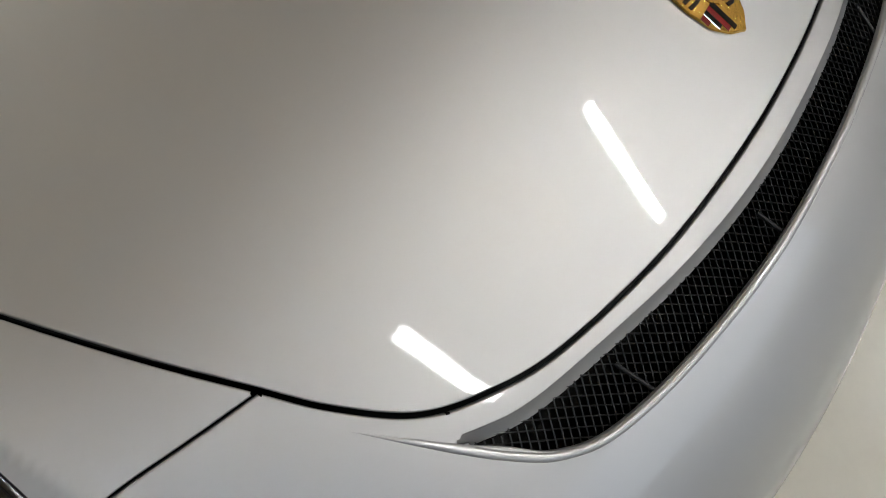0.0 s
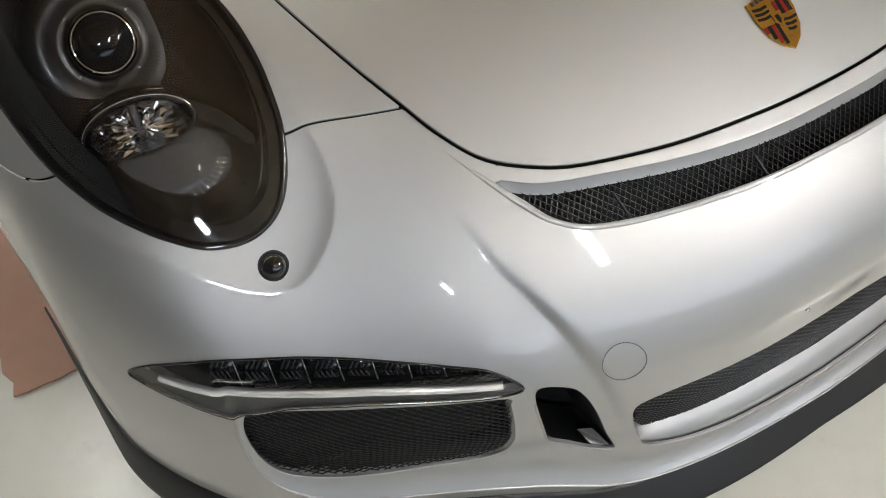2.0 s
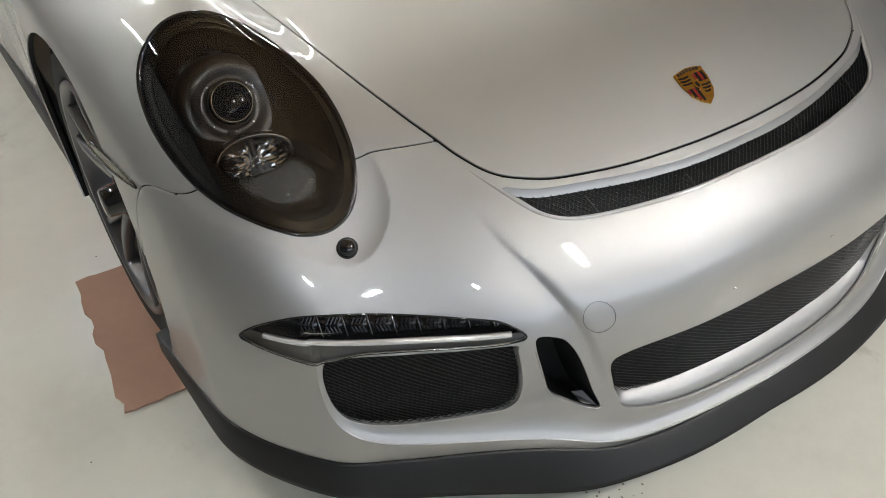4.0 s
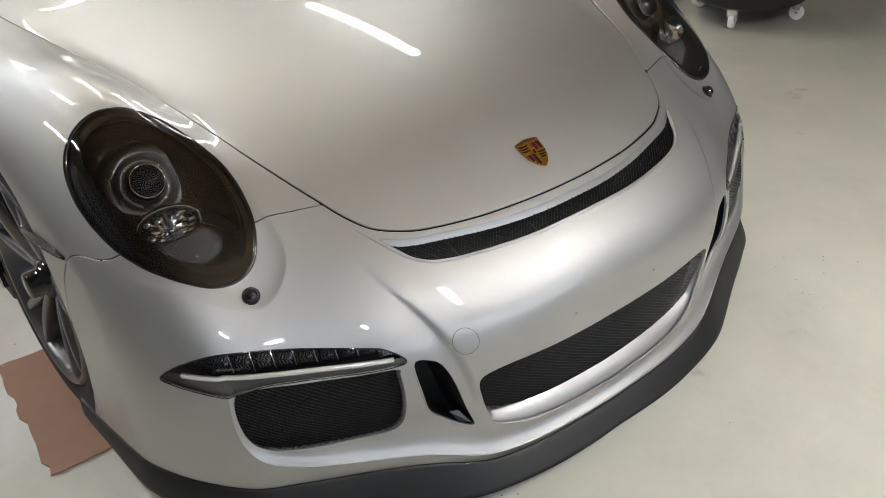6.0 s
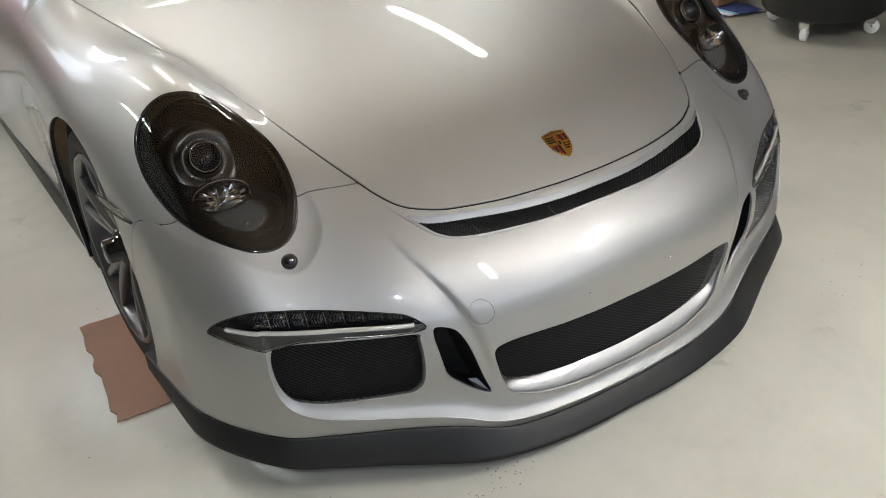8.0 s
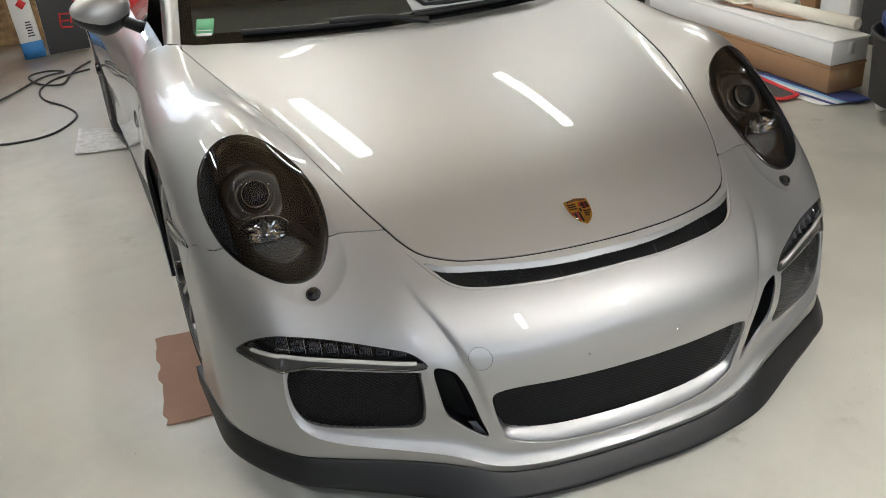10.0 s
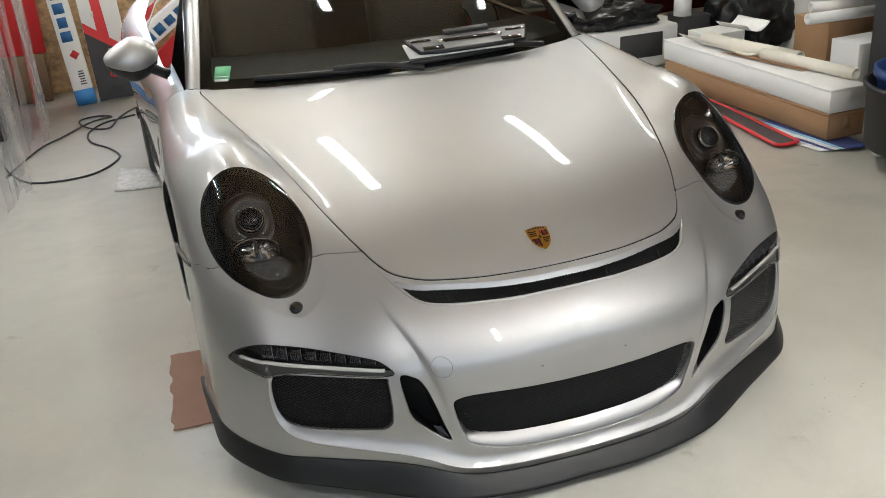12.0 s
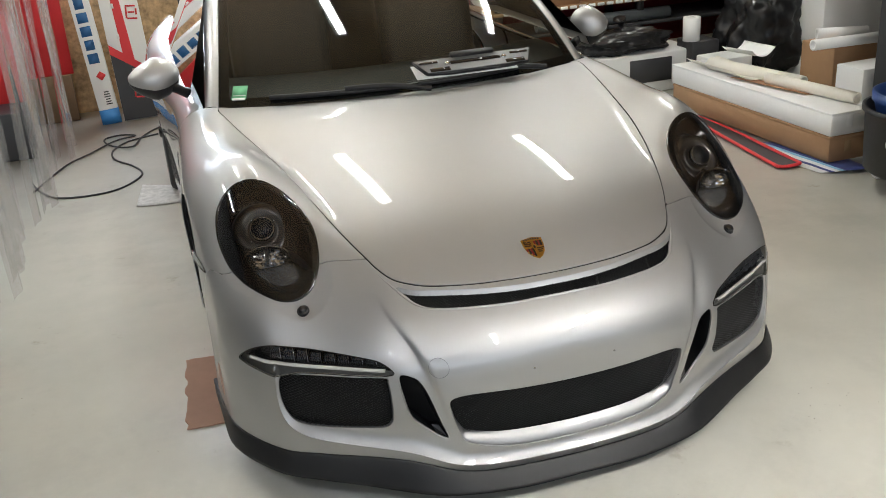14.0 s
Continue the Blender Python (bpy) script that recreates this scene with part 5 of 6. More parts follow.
bmesh.ops.translate(bm, vec=(0, 0, 0.005), verts=[v for v in up["geom"] if isinstance(v, bmesh.types.BMVert)])
bmesh.ops.recalc_face_normals(bm, faces=bm.faces)
bmesh.ops.transform(bm, matrix=pose(-0.845, 0.925, 0.001, 0, 0, -4), verts=bm.verts)
sheet_card = part("floor_cardboard", bm, M_PINKCARD, smooth=False)
tagged(sheet_card, "flat sheet of brown cardboard under the front wheel", "cardboard")
M_TAPE = material("clear_brown_tape", (0.40, 0.27, 0.15), rough=0.25)


def long_box(name, m, size, mat, label, tape):
    """A long carton: tray, slightly wider lid with an open seam, end flap and tape."""
    w, d, h = size
    t = thing(name, label, "box")
    part("carton_body", box((w, d, h * 0.96), m @ pose(0, 0, -h * 0.02), 0.003, 1), mat, t)
    part("lid", box((w + 0.006, d + 0.006, h * 0.10), m @ pose(0, 0, h * 0.45), 0.003, 2), mat, t)
    part("end_flap", box((w * 0.94, 0.003, h * 0.80), m @ pose(0, -d / 2 - 0.002, -h * 0.06, 2, 0, 0), 0.001, 1), mat, t)
    part("tape_strip", box((0.045, 0.0012, h * 0.5), m @ pose(0, -d / 2 - 0.0046, h * 0.1), 0.0), tape, t, "strip of tape")
    return t


long_box("long_cardboard_box", pose(2.585, 2.77, 0.092, 0, 0, 1.5), (0.24, 1.56, 0.144), M_CARD, "long brown cardboard box lying on coloured sheets", M_TAPE)
long_box("long_white_box", pose(2.585, 2.78, 0.230, 0, 0, 1.5), (0.24, 1.58, 0.128), M_WHITE, "long white cardboard box lying on a brown one", M_WHITE)
bin_m = part("waste_bin", lathe([(0.0001, 0.10), (0.27, 0.10), (0.285, 0.115), (0.30, 0.40), (0.315, 0.41), (0.315, 0.43), (0.295, 0.43), (0.285, 0.2), (0.0001, 0.19)], 64, pose(2.65, 1.48, 0)), M_PLASTIC)
tagged(bin_m, "round black plastic bin on white castors", "bin")


# ---- mirrors, wipers and loose things on the glass ----
def door_mirror(s):
    bm = bmesh.new()
    bmesh.ops.create_uvsphere(bm, u_segments=32, v_segments=20, radius=1.0)
    for v in bm.verts:
        x, y, z = v.co
        y = y * 0.075 if y < 0 else y * 0.030
        w = 1.0 - 0.38 * max(0.0, x)
        z = z if z > 0 else z * 0.8
        v.co = (x * 0.100, y - 0.015 * x, z * 0.080 * w + 0.012 * x * x)
    bmesh.ops.transform(bm, matrix=pose(s * 0.955 - 0.025 * (s > 0), 1.745, 0.968) @ Matrix.Diagonal((s * (0.82 if s > 0 else 1.0), 1, 1.16 if s > 0 else 1.06, 1)), verts=bm.verts)
    bmesh.ops.recalc_face_normals(bm, faces=bm.faces)
    low = bm.copy()
    shell = part("door_mirror", bm, M_PAINT, car, "rounded silver door mirror")
    mid = Vector((s * 0.955 - 0.025 * (s > 0), 1.745, 0.968))
    for v in low.verts:
        v.co = mid + (v.co - mid) * 0.97 + Vector((0, 0.004, -0.016))
    part("mirror_underside", low, M_PLASTIC, shell, "black underside")
    V, F = tube_mesh([smooth_path([(s * 0.835, 1.70, 0.905), (s * 0.86, 1.715, 0.918), (s * 0.89, 1.735, 0.932), (s * 0.92, 1.745, 0.955)], 5)], 0.020, 10)
    soup("mirror_foot", V, F, M_PLASTIC, shell, "black mirror foot")
    part("mirror_glass", box((0.15, 0.004, 0.10), pose(s * 0.955 - 0.025 * (s > 0), 1.768, 0.968), 0.002, 1), M_CHROME, shell)


for s in (-1, 1):
    door_mirror(s)


def wiper(x0, x1, u_tip, v_tip):
    a = screen(np.array([x0]), np.array([0.0]), 0.02)[0] - np.array([0, 0.02, 0])
    b = screen(np.array([u_tip]), np.array([v_tip]), 0.018)[0]
    V, F = tube_mesh([smooth_path([tuple(a), tuple((a + b) / 2 + np.array([0, 0, 0.012])), tuple(b)], 8)], 0.011, 8)
    arm = soup("wiper", V, F, M_PLASTIC, car, "black wiper resting at the foot of the glass")
    u = np.linspace(x1, u_tip + 0.28, 20)
    blade = screen(u, np.full(20, v_tip) - 0.01, 0.010)
    V, F = tube_mesh([blade], 0.010, 6)
    soup("wiper_blade", V, F, M_PLASTIC, arm)


wiper(0.05, -0.75, -0.38, 0.055)
wiper(0.75, 0.0, 0.30, 0.055)

M_PLATE = material("grey_steel_bracket", (0.20, 0.20, 0.205), rough=0.45, metal=0.5, vary=0.06)


def on_screen(u, v, lift):
    """A frame on the glass: x along it, y up it, z out of it."""
    p = screen(np.array([u]), np.array([v]), lift)[0]
    px = screen(np.array([u + 0.02]), np.array([v]), lift)[0] - p
    pv = screen(np.array([u]), np.array([v + 0.02]), lift)[0] - p
    ex = Vector(px).normalized()
    ez = ex.cross(Vector(pv)).normalized()
    ey = ez.cross(ex)
    m = Matrix((ex, ey, ez)).transposed().to_4x4()
    m.translation = p
    return m


bracket = thing("plate_bracket", "grey slotted plate bracket lying at the foot of the windscreen", "bracket")
m = on_screen(0.335, 0.092, 0.045) @ pose(0, 0, 0, -8, 0, -2) @ Matrix.Diagonal((1, 0.74, 1, 1))


def plate_outline(pts, thick, lift):
    bm = bmesh.new()
    f = bm.faces.new([bm.verts.new(m @ Vector((x, y, lift))) for x, y in pts])
    r = bmesh.ops.extrude_face_region(bm, geom=[f])
    out = (m.to_3x3() @ Vector((0, 0, 1))) * thick
    bmesh.ops.translate(bm, vec=out, verts=[v for v in r["geom"] if isinstance(v, bmesh.types.BMVert)])
    bmesh.ops.recalc_face_normals(bm, faces=bm.faces)
    return bm


RIM = [(-0.262, 0.050), (-0.09, 0.050), (-0.08, 0.066), (0.09, 0.066), (0.10, 0.050), (0.262, 0.050), (0.225, -0.050), (0.13, -0.062), (-0.13, -0.062), (-0.225, -0.050)]
part("rear_rim", plate_outline(RIM, 0.010, -0.006), M_PLASTIC, bracket, "black rim")
part("plate", plate_outline([(x * 0.975, y * 0.92 if abs(y) < 0.06 else y * 0.8) for x, y in RIM], 0.003, 0.0045), M_PLATE, bracket, smooth=False)
for x, y, w, h in ((-0.20, 0.022, 0.080, 0.016), (0.20, 0.022, 0.080, 0.016), (0.0, 0.005, 0.22, 0.022), (-0.165, -0.034, 0.085, 0.026), (0.165, -0.034, 0.085, 0.026)):
    part("slot", box((w, h, 0.002), m @ pose(x, y, 0.0088), 0.0008, 1), M_GLOSSBLACK, bracket, "dark slot")
part("clamp", box((0.19, 0.034, 0.018), m @ pose(0.0, 0.058, 0.010), 0.007, 3), M_PLASTIC, bracket, "black clamp")
part("backing_plate", box((0.44, 0.100, 0.003), m @ pose(-0.045, -0.012, -0.014, 0, 0, -1), 0.001, 1), material("white_plate_back", (0.7, 0.7, 0.7), 0.5), bracket, "white backing plate")
for x in (-0.125, 0.125):
    part("bolt", lathe([(0.011, 0), (0.011, 0.005), (0.006, 0.008), (0.0001, 0.008)], 16, m @ pose(x, 0.002, 0.0075)), M_CHROME, bracket, "bright bolt")
M_GREEN = material("green_sticker", (0.12, 0.45, 0.22), rough=0.5, vary=0.05)
st = part("windscreen_sticker", box((0.058, 0.062, 0.0008), on_screen(-0.895, 0.105, 0.002)), M_GREEN, car, "small green and white windscreen sticker")
for k, h in ((0, 0.010), (1, 0.003), (2, 0.003)):
    part("print_bar", box((0.050, h, 0.0004), on_screen(-0.895, 0.105, 0.0032) @ pose(0, -0.023 + 0.008 * (k - 1), 0)), M_WHITE if k != 1 else M_GREEN, st)


# ---- back wall corner: leaning packages, board, curtain, cable ----
M_BLUE = material("blue_print", (0.04, 0.22, 0.55), rough=0.5, vary=0.05)
M_INK = material("navy_print", (0.02, 0.11, 0.28), rough=0.5, vary=0.05)
M_RED = material("red_print", (0.62, 0.03, 0.035), rough=0.45, vary=0.06)
M_CHAR = material("charcoal_print", (0.035, 0.035, 0.038), rough=0.5, vary=0.08)
roll_box = thing("leaning_roll_box", "tall white roll box with blue print leaning on the wall", "box", at=(-1.255, 5.30, 0))
lean = pose(0, 0.0, 0, -4, -4.6, 0)
part("carton", box((0.135, 0.13, 1.75), lean @ pose(0, 0.05, 0.875), 0.004, 1), M_WHITE, roll_box)
part("blue_foot", box((0.1365, 0.1315, 0.11), lean @ pose(0, 0.05, 0.056)), M_BLUE, roll_box)
# large upright print and small print, kept as plain bars
for k in range(11):
    part("print_block", box((0.074 - 0.010 * (k % 3 == 1), 0.0012, 0.072), lean @ pose(-0.006, -0.0164, 0.49 + 0.098 * k), 0.0), M_INK, roll_box)
part("print_mark", box((0.05, 0.0012, 0.05), lean @ pose(0.012, -0.0164, 0.36, 0, 45, 0)), M_RED, roll_box)
for k in range(6):
    part("print_bar", box((0.045 - 0.006 * (k % 3), 0.0012, 0.008), lean @ pose(0.018, -0.0164, 0.15 + 0.018 * k)), M_CHAR, roll_box)

poster = thing("leaning_display_board", "white, red and charcoal display board leaning on the wall", "board", at=(-1.03, 5.34, 0))
lean = pose(0, 0, 0, -5, -2.0, 0)


def board_piece(name, pts, mat, y=-0.021):
    bm = bmesh.new()
    f = bm.faces.new([bm.verts.new(lean @ Vector((x, y, z))) for x, z in pts])
    r = bmesh.ops.extrude_face_region(bm, geom=[f])
    bmesh.ops.translate(bm, vec=(0, 0.0018, 0), verts=[v for v in r["geom"] if isinstance(v, bmesh.types.BMVert)])
    bmesh.ops.recalc_face_normals(bm, faces=bm.faces)
    part(name, bm, mat, poster, smooth=False)


part("panel", box((0.27, 0.036, 1.6), lean @ pose(0, 0, 0.8), 0.003, 1), M_WHITE, poster)
board_piece("charcoal_field", [(-0.134, 0.005), (0.134, 0.005), (0.134, 0.30), (-0.134, 0.50)], M_CHAR)
board_piece("red_band", [(-0.134, 0.50), (0.134, 0.30), (0.134, 0.36), (0.03, 0.44), (-0.03, 1.55), (-0.07, 1.55), (-0.045, 0.50), (-0.134, 0.57)], M_RED, -0.0225)
for z, x in ((0.21, 0.02), (0.78, 0.075)):
    for k, (dx, dz, w, h) in enumerate(((0, 0.045, 0.07, 0.012), (-0.035, 0, 0.012, 0.08), (0, -0.045, 0.07, 0.012), (0.035, 0.0, 0.012, 0.045), (0, 0, 0.045, 0.012))):
        part("print_mark", box((w, 0.0014, h), lean @ pose(x + dx, -0.0232, z + dz, 0, 6, 0)), M_RED, poster)
for k in range(3):
    part("print_bar", box((0.018, 0.0014, 0.035), lean @ pose(-0.052 + 0.004 * k, -0.0240, 0.62 + 0.22 * k)), M_WHITE, poster)

red_board = part("red_board", box((0.58, 0.05, 1.55), pose(-1.76, 5.60, 1.125, 0, 0, 3), 0.004, 1), M_RED)
tagged(red_board, "upright red board standing on timber before the wall", "board")
stand = part("red_board_stand", box((0.54, 0.09, 0.35), pose(-1.76, 5.60, 0.175), 0.004, 1), material("dark_timber", (0.16, 0.10, 0.055), 0.7, vary=0.2, grain=30))
tagged(stand, "short dark timber block", "timber")
panel_red = part("standing_red_board", box((0.9, 0.03, 1.7), pose(-2.25, 5.45, 0.85), 0.004, 1), M_RED)
tagged(panel_red, "large red panel standing behind the strip curtain", "panel")
for k, (x, w, h) in enumerate(((-2.45, 0.5, 0.55), (-1.95, 0.38, 0.32))):
    b = part("dark_crate", box((w, 0.35, h), pose(x, 4.75, h / 2), 0.01, 2), M_CHAR)
    tagged(b, "dark plastic crate behind the strip curtain", "crate")
pole = part("dark_post", lathe([(0.0001, 0.0), (0.03, 0.0), (0.034, 0.62), (0.03, 0.66), (0.028, 1.9), (0.0001, 1.9)], 20, pose(-0.60, 5.62, 0.0)), material("dark_green_paint", (0.012, 0.03, 0.02), 0.5))
tagged(pole, "dark green post before the wall", "post")

curtain = thing("strip_curtain", "clear plastic strip curtain hanging to the floor", "curtain", at=(-1.765, 2.0, 0))
curtain.rotation_euler[2] = radians(-4.5)
M_PVC = clear_material("clear_pvc", (0.86, 0.84, 0.83), ior=1.5, rough=0.12, haze=0.20)
for k in range(20):
    y = 0.165 * k
    w, n = 0.20, 14
    t = np.linspace(-0.5, 0.5, n)
    zz = np.linspace(0.008 + 0.01 * (k % 3), 2.6, 16)
    A, Z = np.meshgrid(t, zz, indexing="ij")
    X = 0.016 * (1 - 4 * A**2) * (1 if k % 2 else -1) + 0.010 * np.sin(Z * 2.1 + k * 1.7) + 0.006 * np.sin(Z * 7 + A * 9 + k)
    Y = y + w * A + 0.012 * np.sin(Z * 1.3 + k)
    V = np.stack([X.ravel() + 0.012 * (k % 2) + 0.045 * math.sin(k * 0.9), Y.ravel(), Z.ravel()], 1)
    i = np.arange(n * 16).reshape(n, 16)
    F = np.stack([i[:-1, :-1].ravel(), i[1:, :-1].ravel(), i[1:, 1:].ravel(), i[:-1, 1:].ravel()], 1)
    ob = soup("strip", V, F, M_PVC, curtain)
    ob.visible_shadow = False
part("curtain_rail", box((0.06, 3.7, 0.05), pose(0.0, 1.66, 2.62), 0.004, 1), M_SATIN, curtain)
part("hanger", box((0.03, 0.03, 0.42), pose(0.0, 0.2, 2.84)), M_SATIN, curtain)
part("hanger", box((0.03, 0.03, 0.42), pose(0.0, 3.1, 2.84)), M_SATIN, curtain)

M_CABLE = material("black_cable", (0.015, 0.015, 0.015), rough=0.5)
cable = [(-1.74, 3.95), (-1.69, 3.77), (-1.59, 3.58), (-1.43, 3.52), (-1.27, 3.545), (-1.156, 3.66), (-1.093, 3.83), (-1.145, 4.03), (-1.247, 4.23), (-1.262, 4.45), (-1.178, 4.64), (-1.07, 4.72), (-0.95, 4.77)]
loop = [(-1.72, 3.75), (-1.56, 4.23), (-1.41, 4.46), (-1.24, 4.72), (-1.105, 4.79), (-1.20, 4.86), (-1.30, 4.82), (-1.31, 4.71), (-1.24, 4.55), (-1.13, 4.50), (-1.07, 4.70), (-1.0, 4.85), (-0.93, 4.95)]
for k, c in enumerate((cable, loop)):
    V, F = tube_mesh([smooth_path([(x, y, 0.006 + 0.004 * k) for x, y in c], 8)], 0.006, 8)
    tagged(soup("power_cable", V, F, M_CABLE), "black power cable looped on the floor", "cable")


def sheet_of(pts, z, mat, name, label, category, curl=0.0, thick=0.0012):
    """A flat or curled sheet on corner points (x, y), lying at height z."""
    a, b, c, d = [np.array(p, float) for p in pts]
    u, v = np.meshgrid(np.linspace(0, 1, 14), np.linspace(0, 1, 10), indexing="ij")
    u, v = u.ravel()[:, None], v.ravel()[:, None]
    P = (a * (1 - u) + b * u) * (1 - v) + (d * (1 - u) + c * u) * v
    Z = z + curl * (2 * u - 1)**2 + 0.002 * np.sin(7 * u + 5 * v)**2
    top = np.concatenate([P, Z], 1)
    V = np.concatenate([top, top - [0, 0, thick]])
    i = np.arange(140).reshape(14, 10)
    F = np.stack([i[:-1, :-1].ravel(), i[1:, :-1].ravel(), i[1:, 1:].ravel(), i[:-1, 1:].ravel()], 1)
    rim = np.concatenate([i[:, 0], i[-1, 1:], i[-2::-1, -1], i[0, -2:0:-1]])
    nxt = np.roll(rim, -1)
    F = np.concatenate([F, F[:, ::-1] + 140, np.stack([rim, rim + 140, nxt + 140, nxt], 1)])
    return tagged(soup(name, V, F, mat), label, category)


M_NEWS = material("printed_paper", (0.55, 0.54, 0.52), rough=0.8, vary=0.25, grain=70, blotch=30)
sheet_of([(-1.148, 3.17), (-0.90, 3.13), (-0.88, 3.46), (-1.10, 3.57)], 0.005, M_NEWS, "newspaper", "printed paper sheet lying on the floor by the rear wheel", "paper", 0.003)

# ---- boxes, papers and rolls beside the car ----
M_PAPER = material("cream_paper", (0.74, 0.70, 0.62), rough=0.7, vary=0.04)
M_KRAFT = material("kraft_paper", (0.40, 0.22, 0.12), rough=0.75, vary=0.06)
M_LBLUE = material("light_blue_sheet", (0.30, 0.55, 0.72), rough=0.4)
M_NAVY = material("navy_sheet", (0.05, 0.07, 0.22), rough=0.4)


def paper_roll(p0, p1, r, mat, label, hollow=0.6):
    p0, p1 = Vector(p0), Vector(p1)
    L = (p1 - p0).length
    m = Matrix.Translation(p0) @ (p1 - p0).to_track_quat("Z", "Y").to_matrix().to_4x4()
    bm = lathe([(r * hollow, 0.0), (r, 0.0), (r, L), (r * hollow, L), (r * hollow, 0.0)], 28, m)
    return tagged(part("paper_roll", bm, mat), label, "roll")


paper_roll((2.56, 3.28, 0.335), (2.70, 2.52, 0.335), 0.040, M_PAPER, "cream paper roll on the white box", 0.75)
paper_roll((2.62, 2.75, 0.329), (2.72, 2.08, 0.329), 0.034, M_PAPER, "slim cream paper roll on the white box", 0.7)
sheet_of([(2.48, 3.45), (2.68, 3.40), (2.64, 2.75), (2.50, 2.95)], 0.305, M_PAPER, "loose_paper", "cream paper sheet spread over the white box", "paper", 0.045)
sheet_of([(2.50, 3.00), (2.66, 2.92), (2.70, 2.35), (2.60, 2.40)], 0.299, M_KRAFT, "kraft_sheet", "brown kraft sheet on the white box", "paper", 0.008)
sheet_of([(2.60, 3.22), (2.82, 3.30), (2.86, 3.02), (2.66, 2.98)], 0.40, M_WHITE, "white_card_sheet", "bent white card sheet leaning on the roll", "paper", 0.05)
for k, (mat, dx) in enumerate(((M_WHITE, -0.04), (M_WHITE, -0.02), (M_NAVY, 0.0), (M_WHITE, 0.02), (M_LBLUE, 0.05), (M_NAVY, 0.07))):
    sheet_of([(2.36 + dx, 2.25 + 0.05 * k), (2.42 + dx, 1.90 - 0.012 * k), (2.62, 1.86 - 0.01 * k), (2.66, 2.3)], 0.003 + 0.0028 * k, mat, "plastic_sheet", "flat coloured plastic sheet under the boxes", "sheet", 0.0)


def red_trim():
    t = thing("red_trim_frame", "red painted trim frame with a dark slot lying on the floor", "car part")
    path = smooth_path([(2.40, 3.18, 0.03), (2.33, 2.9, 0.032), (2.27, 2.45, 0.034), (2.232, 2.12, 0.034), (2.236, 2.07, 0.034), (2.27, 2.05, 0.034), (2.35, 2.06, 0.034), (2.365, 2.09, 0.036), (2.375, 2.3, 0.04), (2.42, 2.75, 0.036), (2.43, 3.15, 0.03)], 8, closed=True)
    V, F = tube_mesh([np.concatenate([path, path[:2]])], 0.011, 8)
    V[:, 2] = 0.016 + (V[:, 2] - 0.033) * 0.9
    soup("frame", V, F, M_RED, t)
    bm = bmesh.new()
    bm.faces.new([bm.verts.new((x, y, 0.02)) for x, y, z in path[::4]])
    part("slot", bm, M_CHAR, t, smooth=False)


red_trim()

# bin details
for a in (200, 290, 20, 110):
    x, y = 2.65 + 0.235 * math.cos(radians(a)), 1.48 + 0.235 * math.sin(radians(a))
    fork = part("castor", box((0.035, 0.05, 0.05), pose(x, y, 0.077, 0, 0, a), 0.006, 2), M_SATIN, bin_m, "steel castor fork")
    part("wheel", lathe([(0.008, -0.013), (0.030, -0.013), (0.034, -0.008), (0.034, 0.008), (0.030, 0.013), (0.008, 0.013)], 28, pose(x, y, 0.035) @ pose(0, 0, 0, 90, 0, a)), M_WHITE, fork, "white castor wheel")
bucket = part("blue_tub", lathe([(0.0001, 0.195), (0.20, 0.195), (0.262, 0.45), (0.275, 0.46), (0.275, 0.50), (0.262, 0.505), (0.25, 0.49), (0.19, 0.215), (0.0001, 0.21)], 40, pose(2.65, 1.48, 0)), material("dark_blue_plastic", (0.015, 0.05, 0.18), rough=0.4))
tagged(bucket, "blue plastic tub standing in the black bin", "tub")
# plain ring and bars in place of the print on the bin
ang = np.radians(np.linspace(0, 360, 41))
for r0, r1 in ((0.075, 0.05),):
    a = 3.55 + (r0 / 0.295) * np.cos(ang)
    z = 0.285 + r1 * np.sin(ang)
    rr = 0.287 + 0.0526 * (z - 0.115) + 0.001
    V, F = tube_mesh([np.stack([2.65 + rr * np.cos(a), 1.48 + rr * np.sin(a), z], 1)], 0.0022, 6)
    soup("print_ring", V, F, M_WHITE, bin_m, "pale oval print")
for k in range(3):
    a = 3.55 + np.linspace(-0.16, 0.16, 8)
    z = np.full(8, 0.268 + 0.018 * k)
    V, F = tube_mesh([np.stack([2.65 + 0.2965 * np.cos(a), 1.48 + 0.2965 * np.sin(a), z], 1)], 0.003, 6)
    soup("print_bar", V, F, M_WHITE, bin_m)

# ---- shelf corner behind ----
M_BAG = material("black_bin_bag", (0.008, 0.008, 0.009), rough=0.28, bump=0.9, grain=14)


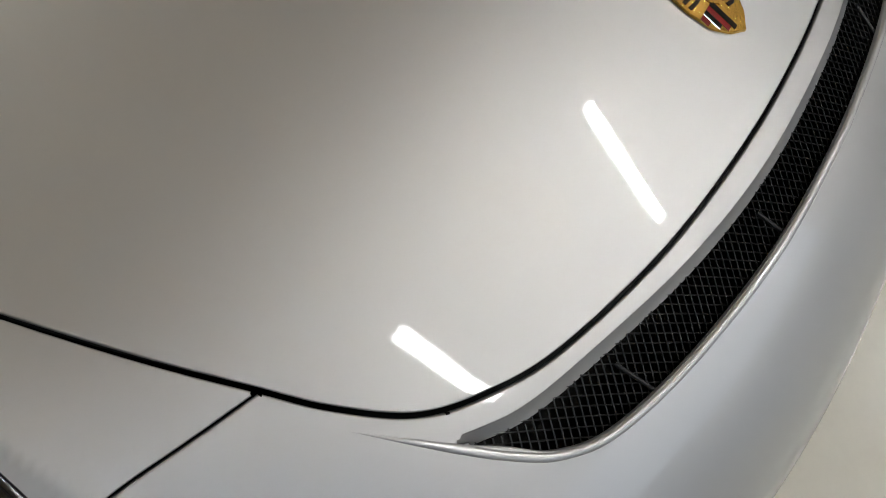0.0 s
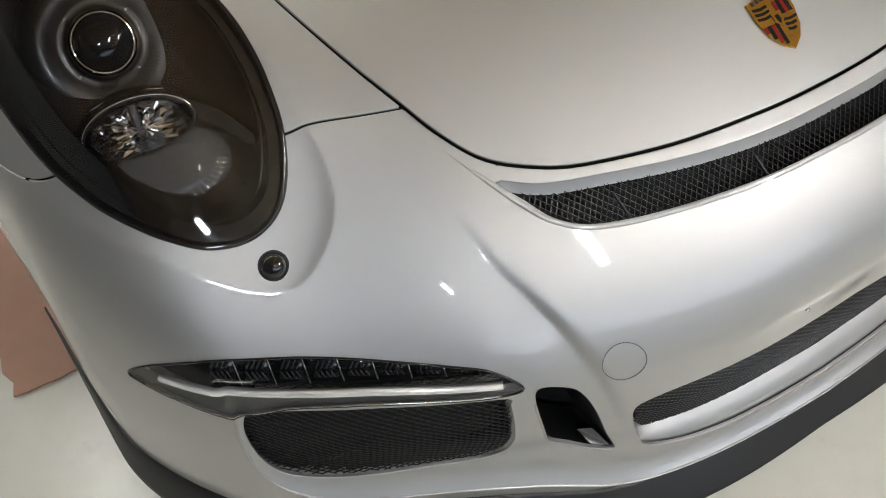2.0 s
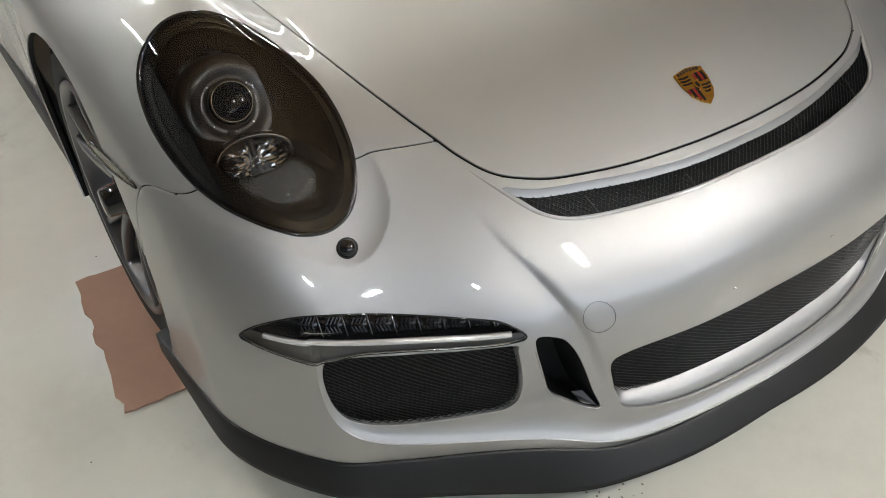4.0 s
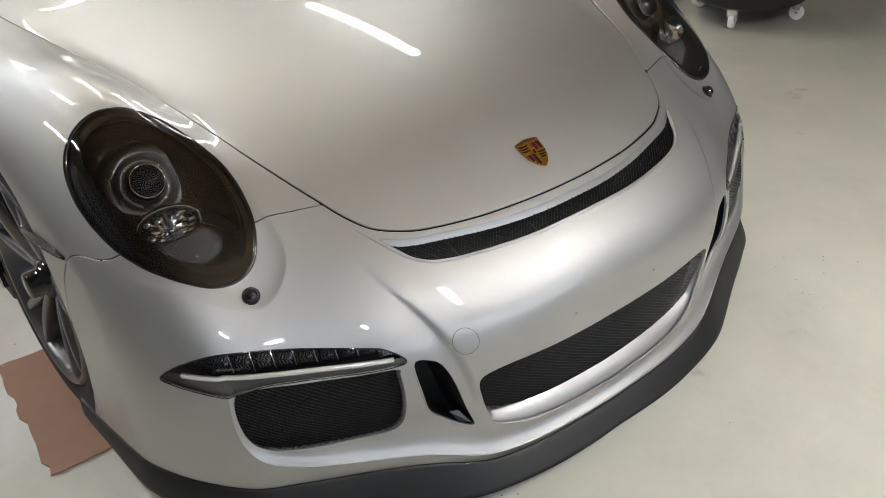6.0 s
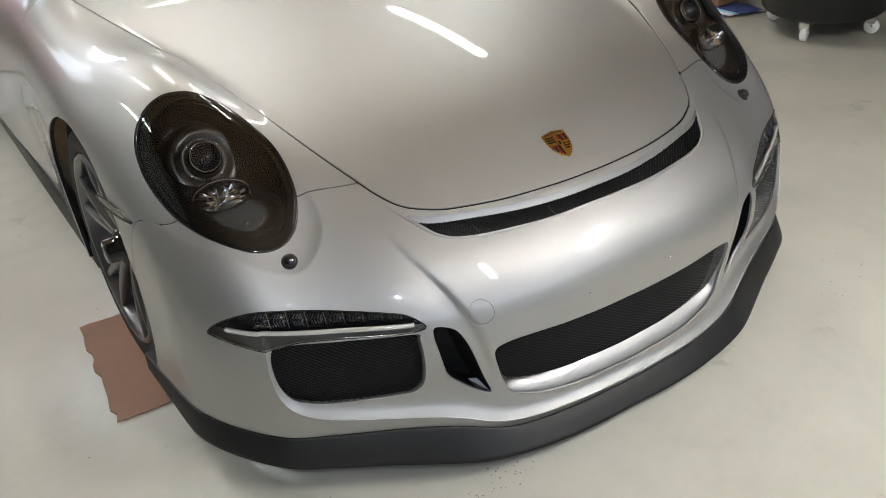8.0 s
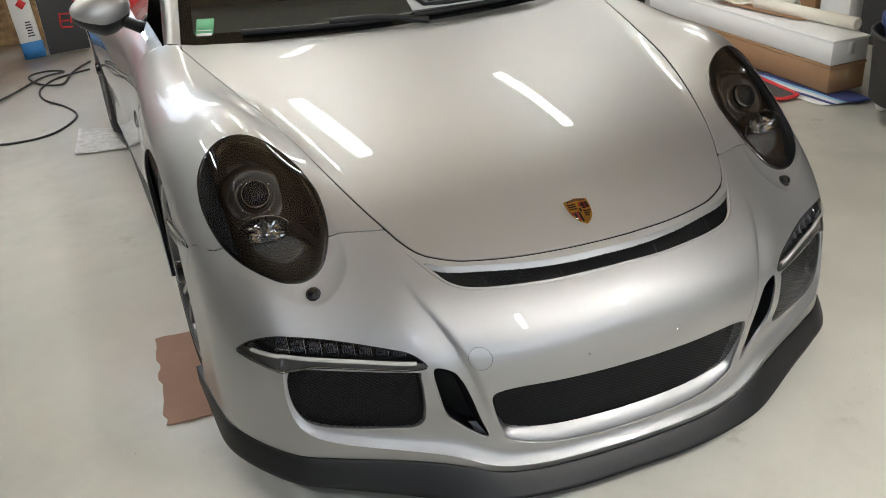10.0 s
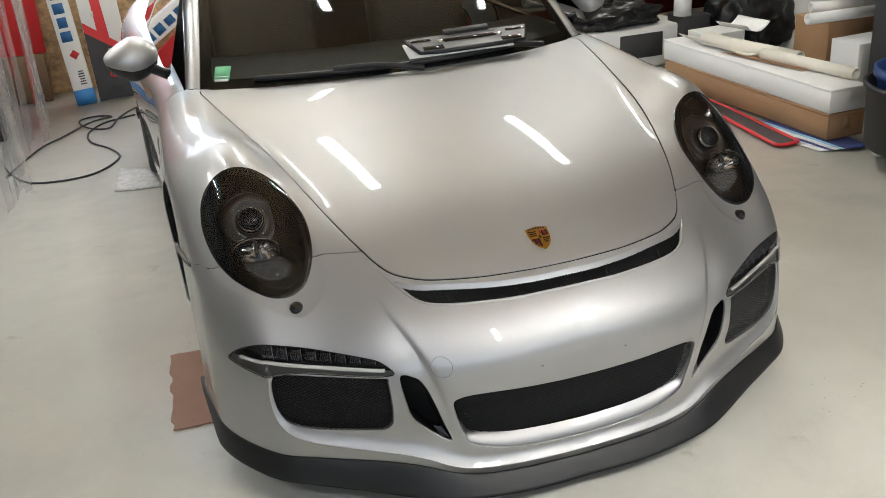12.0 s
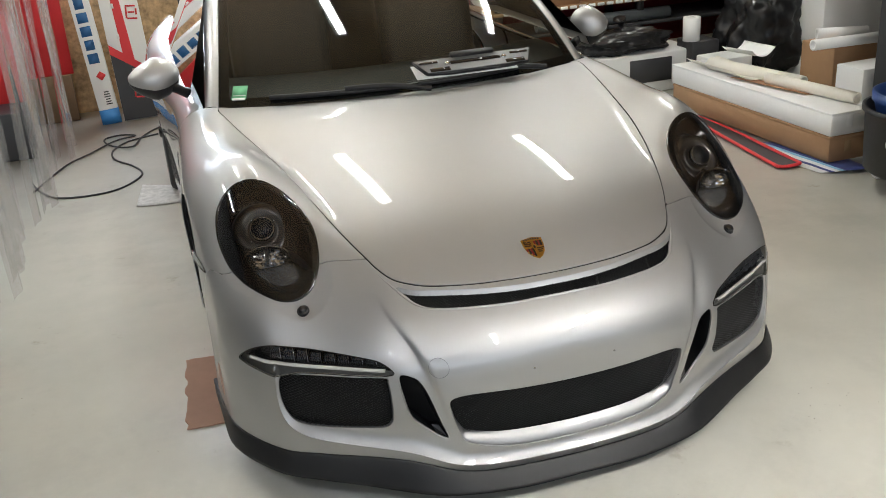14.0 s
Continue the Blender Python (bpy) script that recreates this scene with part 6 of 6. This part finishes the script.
def bag(x, y, z, sx, sy, sz, seed, label):
    bm = bmesh.new()
    bmesh.ops.create_icosphere(bm, subdivisions=5, radius=1.0)
    for v in bm.verts:
        q = v.co * 2.1 + Vector((seed, seed * 0.7, 0))
        k = 1 + 0.30 * noise.noise(q) - 0.16 * abs(noise.noise(q * 2.7)) - 0.10 * abs(noise.noise(q * 5.5)) - 0.05 * abs(noise.noise(q * 11))
        v.co = Vector((v.co.x * sx, v.co.y * sy, max(v.co.z, -0.75) * sz)) * k
    low = min(v.co.z for v in bm.verts)
    bmesh.ops.translate(bm, vec=(x, y, z - low), verts=bm.verts)
    ob = tagged(part("bin_bag", bm, M_BAG), label, "bag")
    top = max(v.co.z for v in ob.data.vertices)
    tip = max(ob.data.vertices, key=lambda v: v.co.z).co
    neck = lathe([(0.035, -0.03), (0.022, 0.0), (0.016, 0.012), (0.024, 0.03), (0.045, 0.055), (0.05, 0.07), (0.03, 0.062), (0.0001, 0.05)], 18, pose(tip.x, tip.y, top - 0.005, 12, -18, 0))
    for v in neck.verts:
        v.co += Vector((noise.noise(v.co * 30), noise.noise(v.co * 34 + Vector((3, 1, 2))), 0)) * 0.012
    part("bag_neck", neck, M_BAG, ob, "gathered tied neck")
    return ob


machine = thing("white_machine", "white case with a black front panel standing on the floor", "case", at=(2.42, 4.12, 0))
part("case", box((0.95, 0.36, 0.29), pose(0, 0.05, 0.145), 0.015, 3), M_WHITE, machine)
part("front_panel", box((0.34, 0.006, 0.17), pose(0.10, -0.132, 0.165), 0.002, 1), M_CHAR, machine, "black front panel")
bag(2.36, 4.10, 0.29, 0.40, 0.14, 0.10, 3.1, "black plastic bag lying on the white case")
bag(3.42, 3.95, 0.0, 0.36, 0.26, 0.42, 7.7, "large full black bin bag on the floor")
wroll = part("film_roll", lathe([(0.02, 0.0), (0.062, 0.0), (0.062, 0.17), (0.02, 0.17), (0.02, 0.0)], 32, pose(2.84, 3.98, 0.345)), M_WHITE)
tagged(wroll, "short white film roll standing on a dark box", "roll")
b = part("dark_box", box((0.22, 0.22, 0.345), pose(2.92, 4.02, 0.1725), 0.008, 2), M_CHAR)
tagged(b, "dark box under a white roll", "box")
for x, y, w, d, h, mat, lab in ((2.95, 3.72, 0.30, 0.24, 0.27, M_WHITE, "plain white carton"), (3.86, 3.72, 0.55, 0.4, 1.1, M_WHITE, "tall white carton"), (3.62, 3.32, 0.42, 0.32, 0.36, M_CARD, "brown carton among paper rolls"), (3.55, 2.95, 0.34, 0.24, 0.27, M_WHITE, "white carton beside paper rolls"), (3.74, 2.45, 0.72, 0.55, 1.3, M_CHAR, "tall black cabinet")):
    b = part("storage_box" if mat is not M_CHAR else "black_cabinet", box((w, d, h), pose(x, y, h / 2, 0, 0, 3), 0.006, 2), mat)
    tagged(b, lab + " standing on the floor", "box" if mat is not M_CHAR else "cabinet")
tray = part("orange_tray", box((0.5, 0.4, 0.06), pose(3.74, 2.45, 1.331, 0, 0, 3), 0.01, 2), material("orange_plastic", (0.75, 0.13, 0.02), 0.4))
tagged(tray, "orange tray on the black cabinet", "tray")
paper_roll((3.22, 3.12, 0.40), (3.78, 3.10, 0.40), 0.036, M_WHITE, "white paper roll resting on cartons", 0.6)
paper_roll((3.48, 3.42, 0.40), (3.80, 3.30, 0.40), 0.04, M_WHITE, "white paper roll resting on cartons", 0.6)
rack = thing("storage_rack", "long dark storage rack with boards along the wall", "rack", at=(2.9, 4.75, 0))
M_STEEL = material("dark_steel", (0.05, 0.045, 0.045), 0.5, 0.6)
for x in (-1.35, -0.2, 1.1):
    for y in (-0.25, 0.25):
        part("upright", box((0.05, 0.05, 2.0), pose(x, y, 1.0)), M_STEEL, rack)
for z in (0.42, 0.60, 1.15):
    part("shelf_board", box((2.6, 0.6, 0.025), pose(-0.1, 0, z), 0.003, 1), M_CHAR if z < 0.5 else M_CARD, rack)
M_DRED = material("dark_red_panel", (0.16, 0.012, 0.014), 0.5, vary=0.1)
part("back_panel", box((2.6, 0.02, 1.2), pose(-0.1, 0.29, 0.75)), M_DRED, rack, "dark red back panel")
for k in range(4):
    b = part("shelf_carton", box((0.52, 0.42, 0.34 - 0.04 * (k % 2)), pose(1.95 + 0.58 * k, 4.72, 0.613 + 0.17 - 0.02 * (k % 2), 0, 0, 2 * (k % 2)), 0.006, 1), M_CARD)
    tagged(b, "brown carton standing on the rack", "box")
for k in range(16):
    b = part("edge_clip", box((0.055, 0.012, 0.022), pose(-1.1 + 0.075 * k - 0.2, -0.306, 0.603, 0, 0, 0), 0.003, 1), M_WHITE, rack)
paper_roll((1.85, 4.50, 0.4785), (2.95, 4.50, 0.4785), 0.045, material("grey_film", (0.10, 0.11, 0.115), 0.35), "long grey film roll lying on the rack", 0.5)

# specks and crumbs of dirt on the floor
V, F = [], []
for k in range(130):
    if k < 36:
        x, y = -0.37 + random.gauss(0, 0.07), -0.08 + random.gauss(0, 0.05)
    elif k < 50:
        x, y = 0.85 + random.gauss(0, 0.10), -0.02 + random.gauss(0, 0.07)
    else:
        x, y = random.uniform(-2.2, 2.2), random.uniform(-1.0, 3.5)
    r = random.uniform(0.0008, 0.0024)
    n = 6
    base = len(V)
    for j in range(n):
        a = 2 * math.pi * j / n
        V.append((x + r * random.uniform(0.6, 1.4) * math.cos(a), y + r * random.uniform(0.6, 1.4) * math.sin(a), 0.0004))
    V.append((x, y, 0.0012))
    F += [(base + j, base + (j + 1) % n, base + n) for j in range(n)]
tagged(soup("floor_dirt", V, F, material("brown_dirt", (0.14, 0.11, 0.07), 0.9)), "scattered brown dirt specks on the floor", "dirt", kind="stuff")
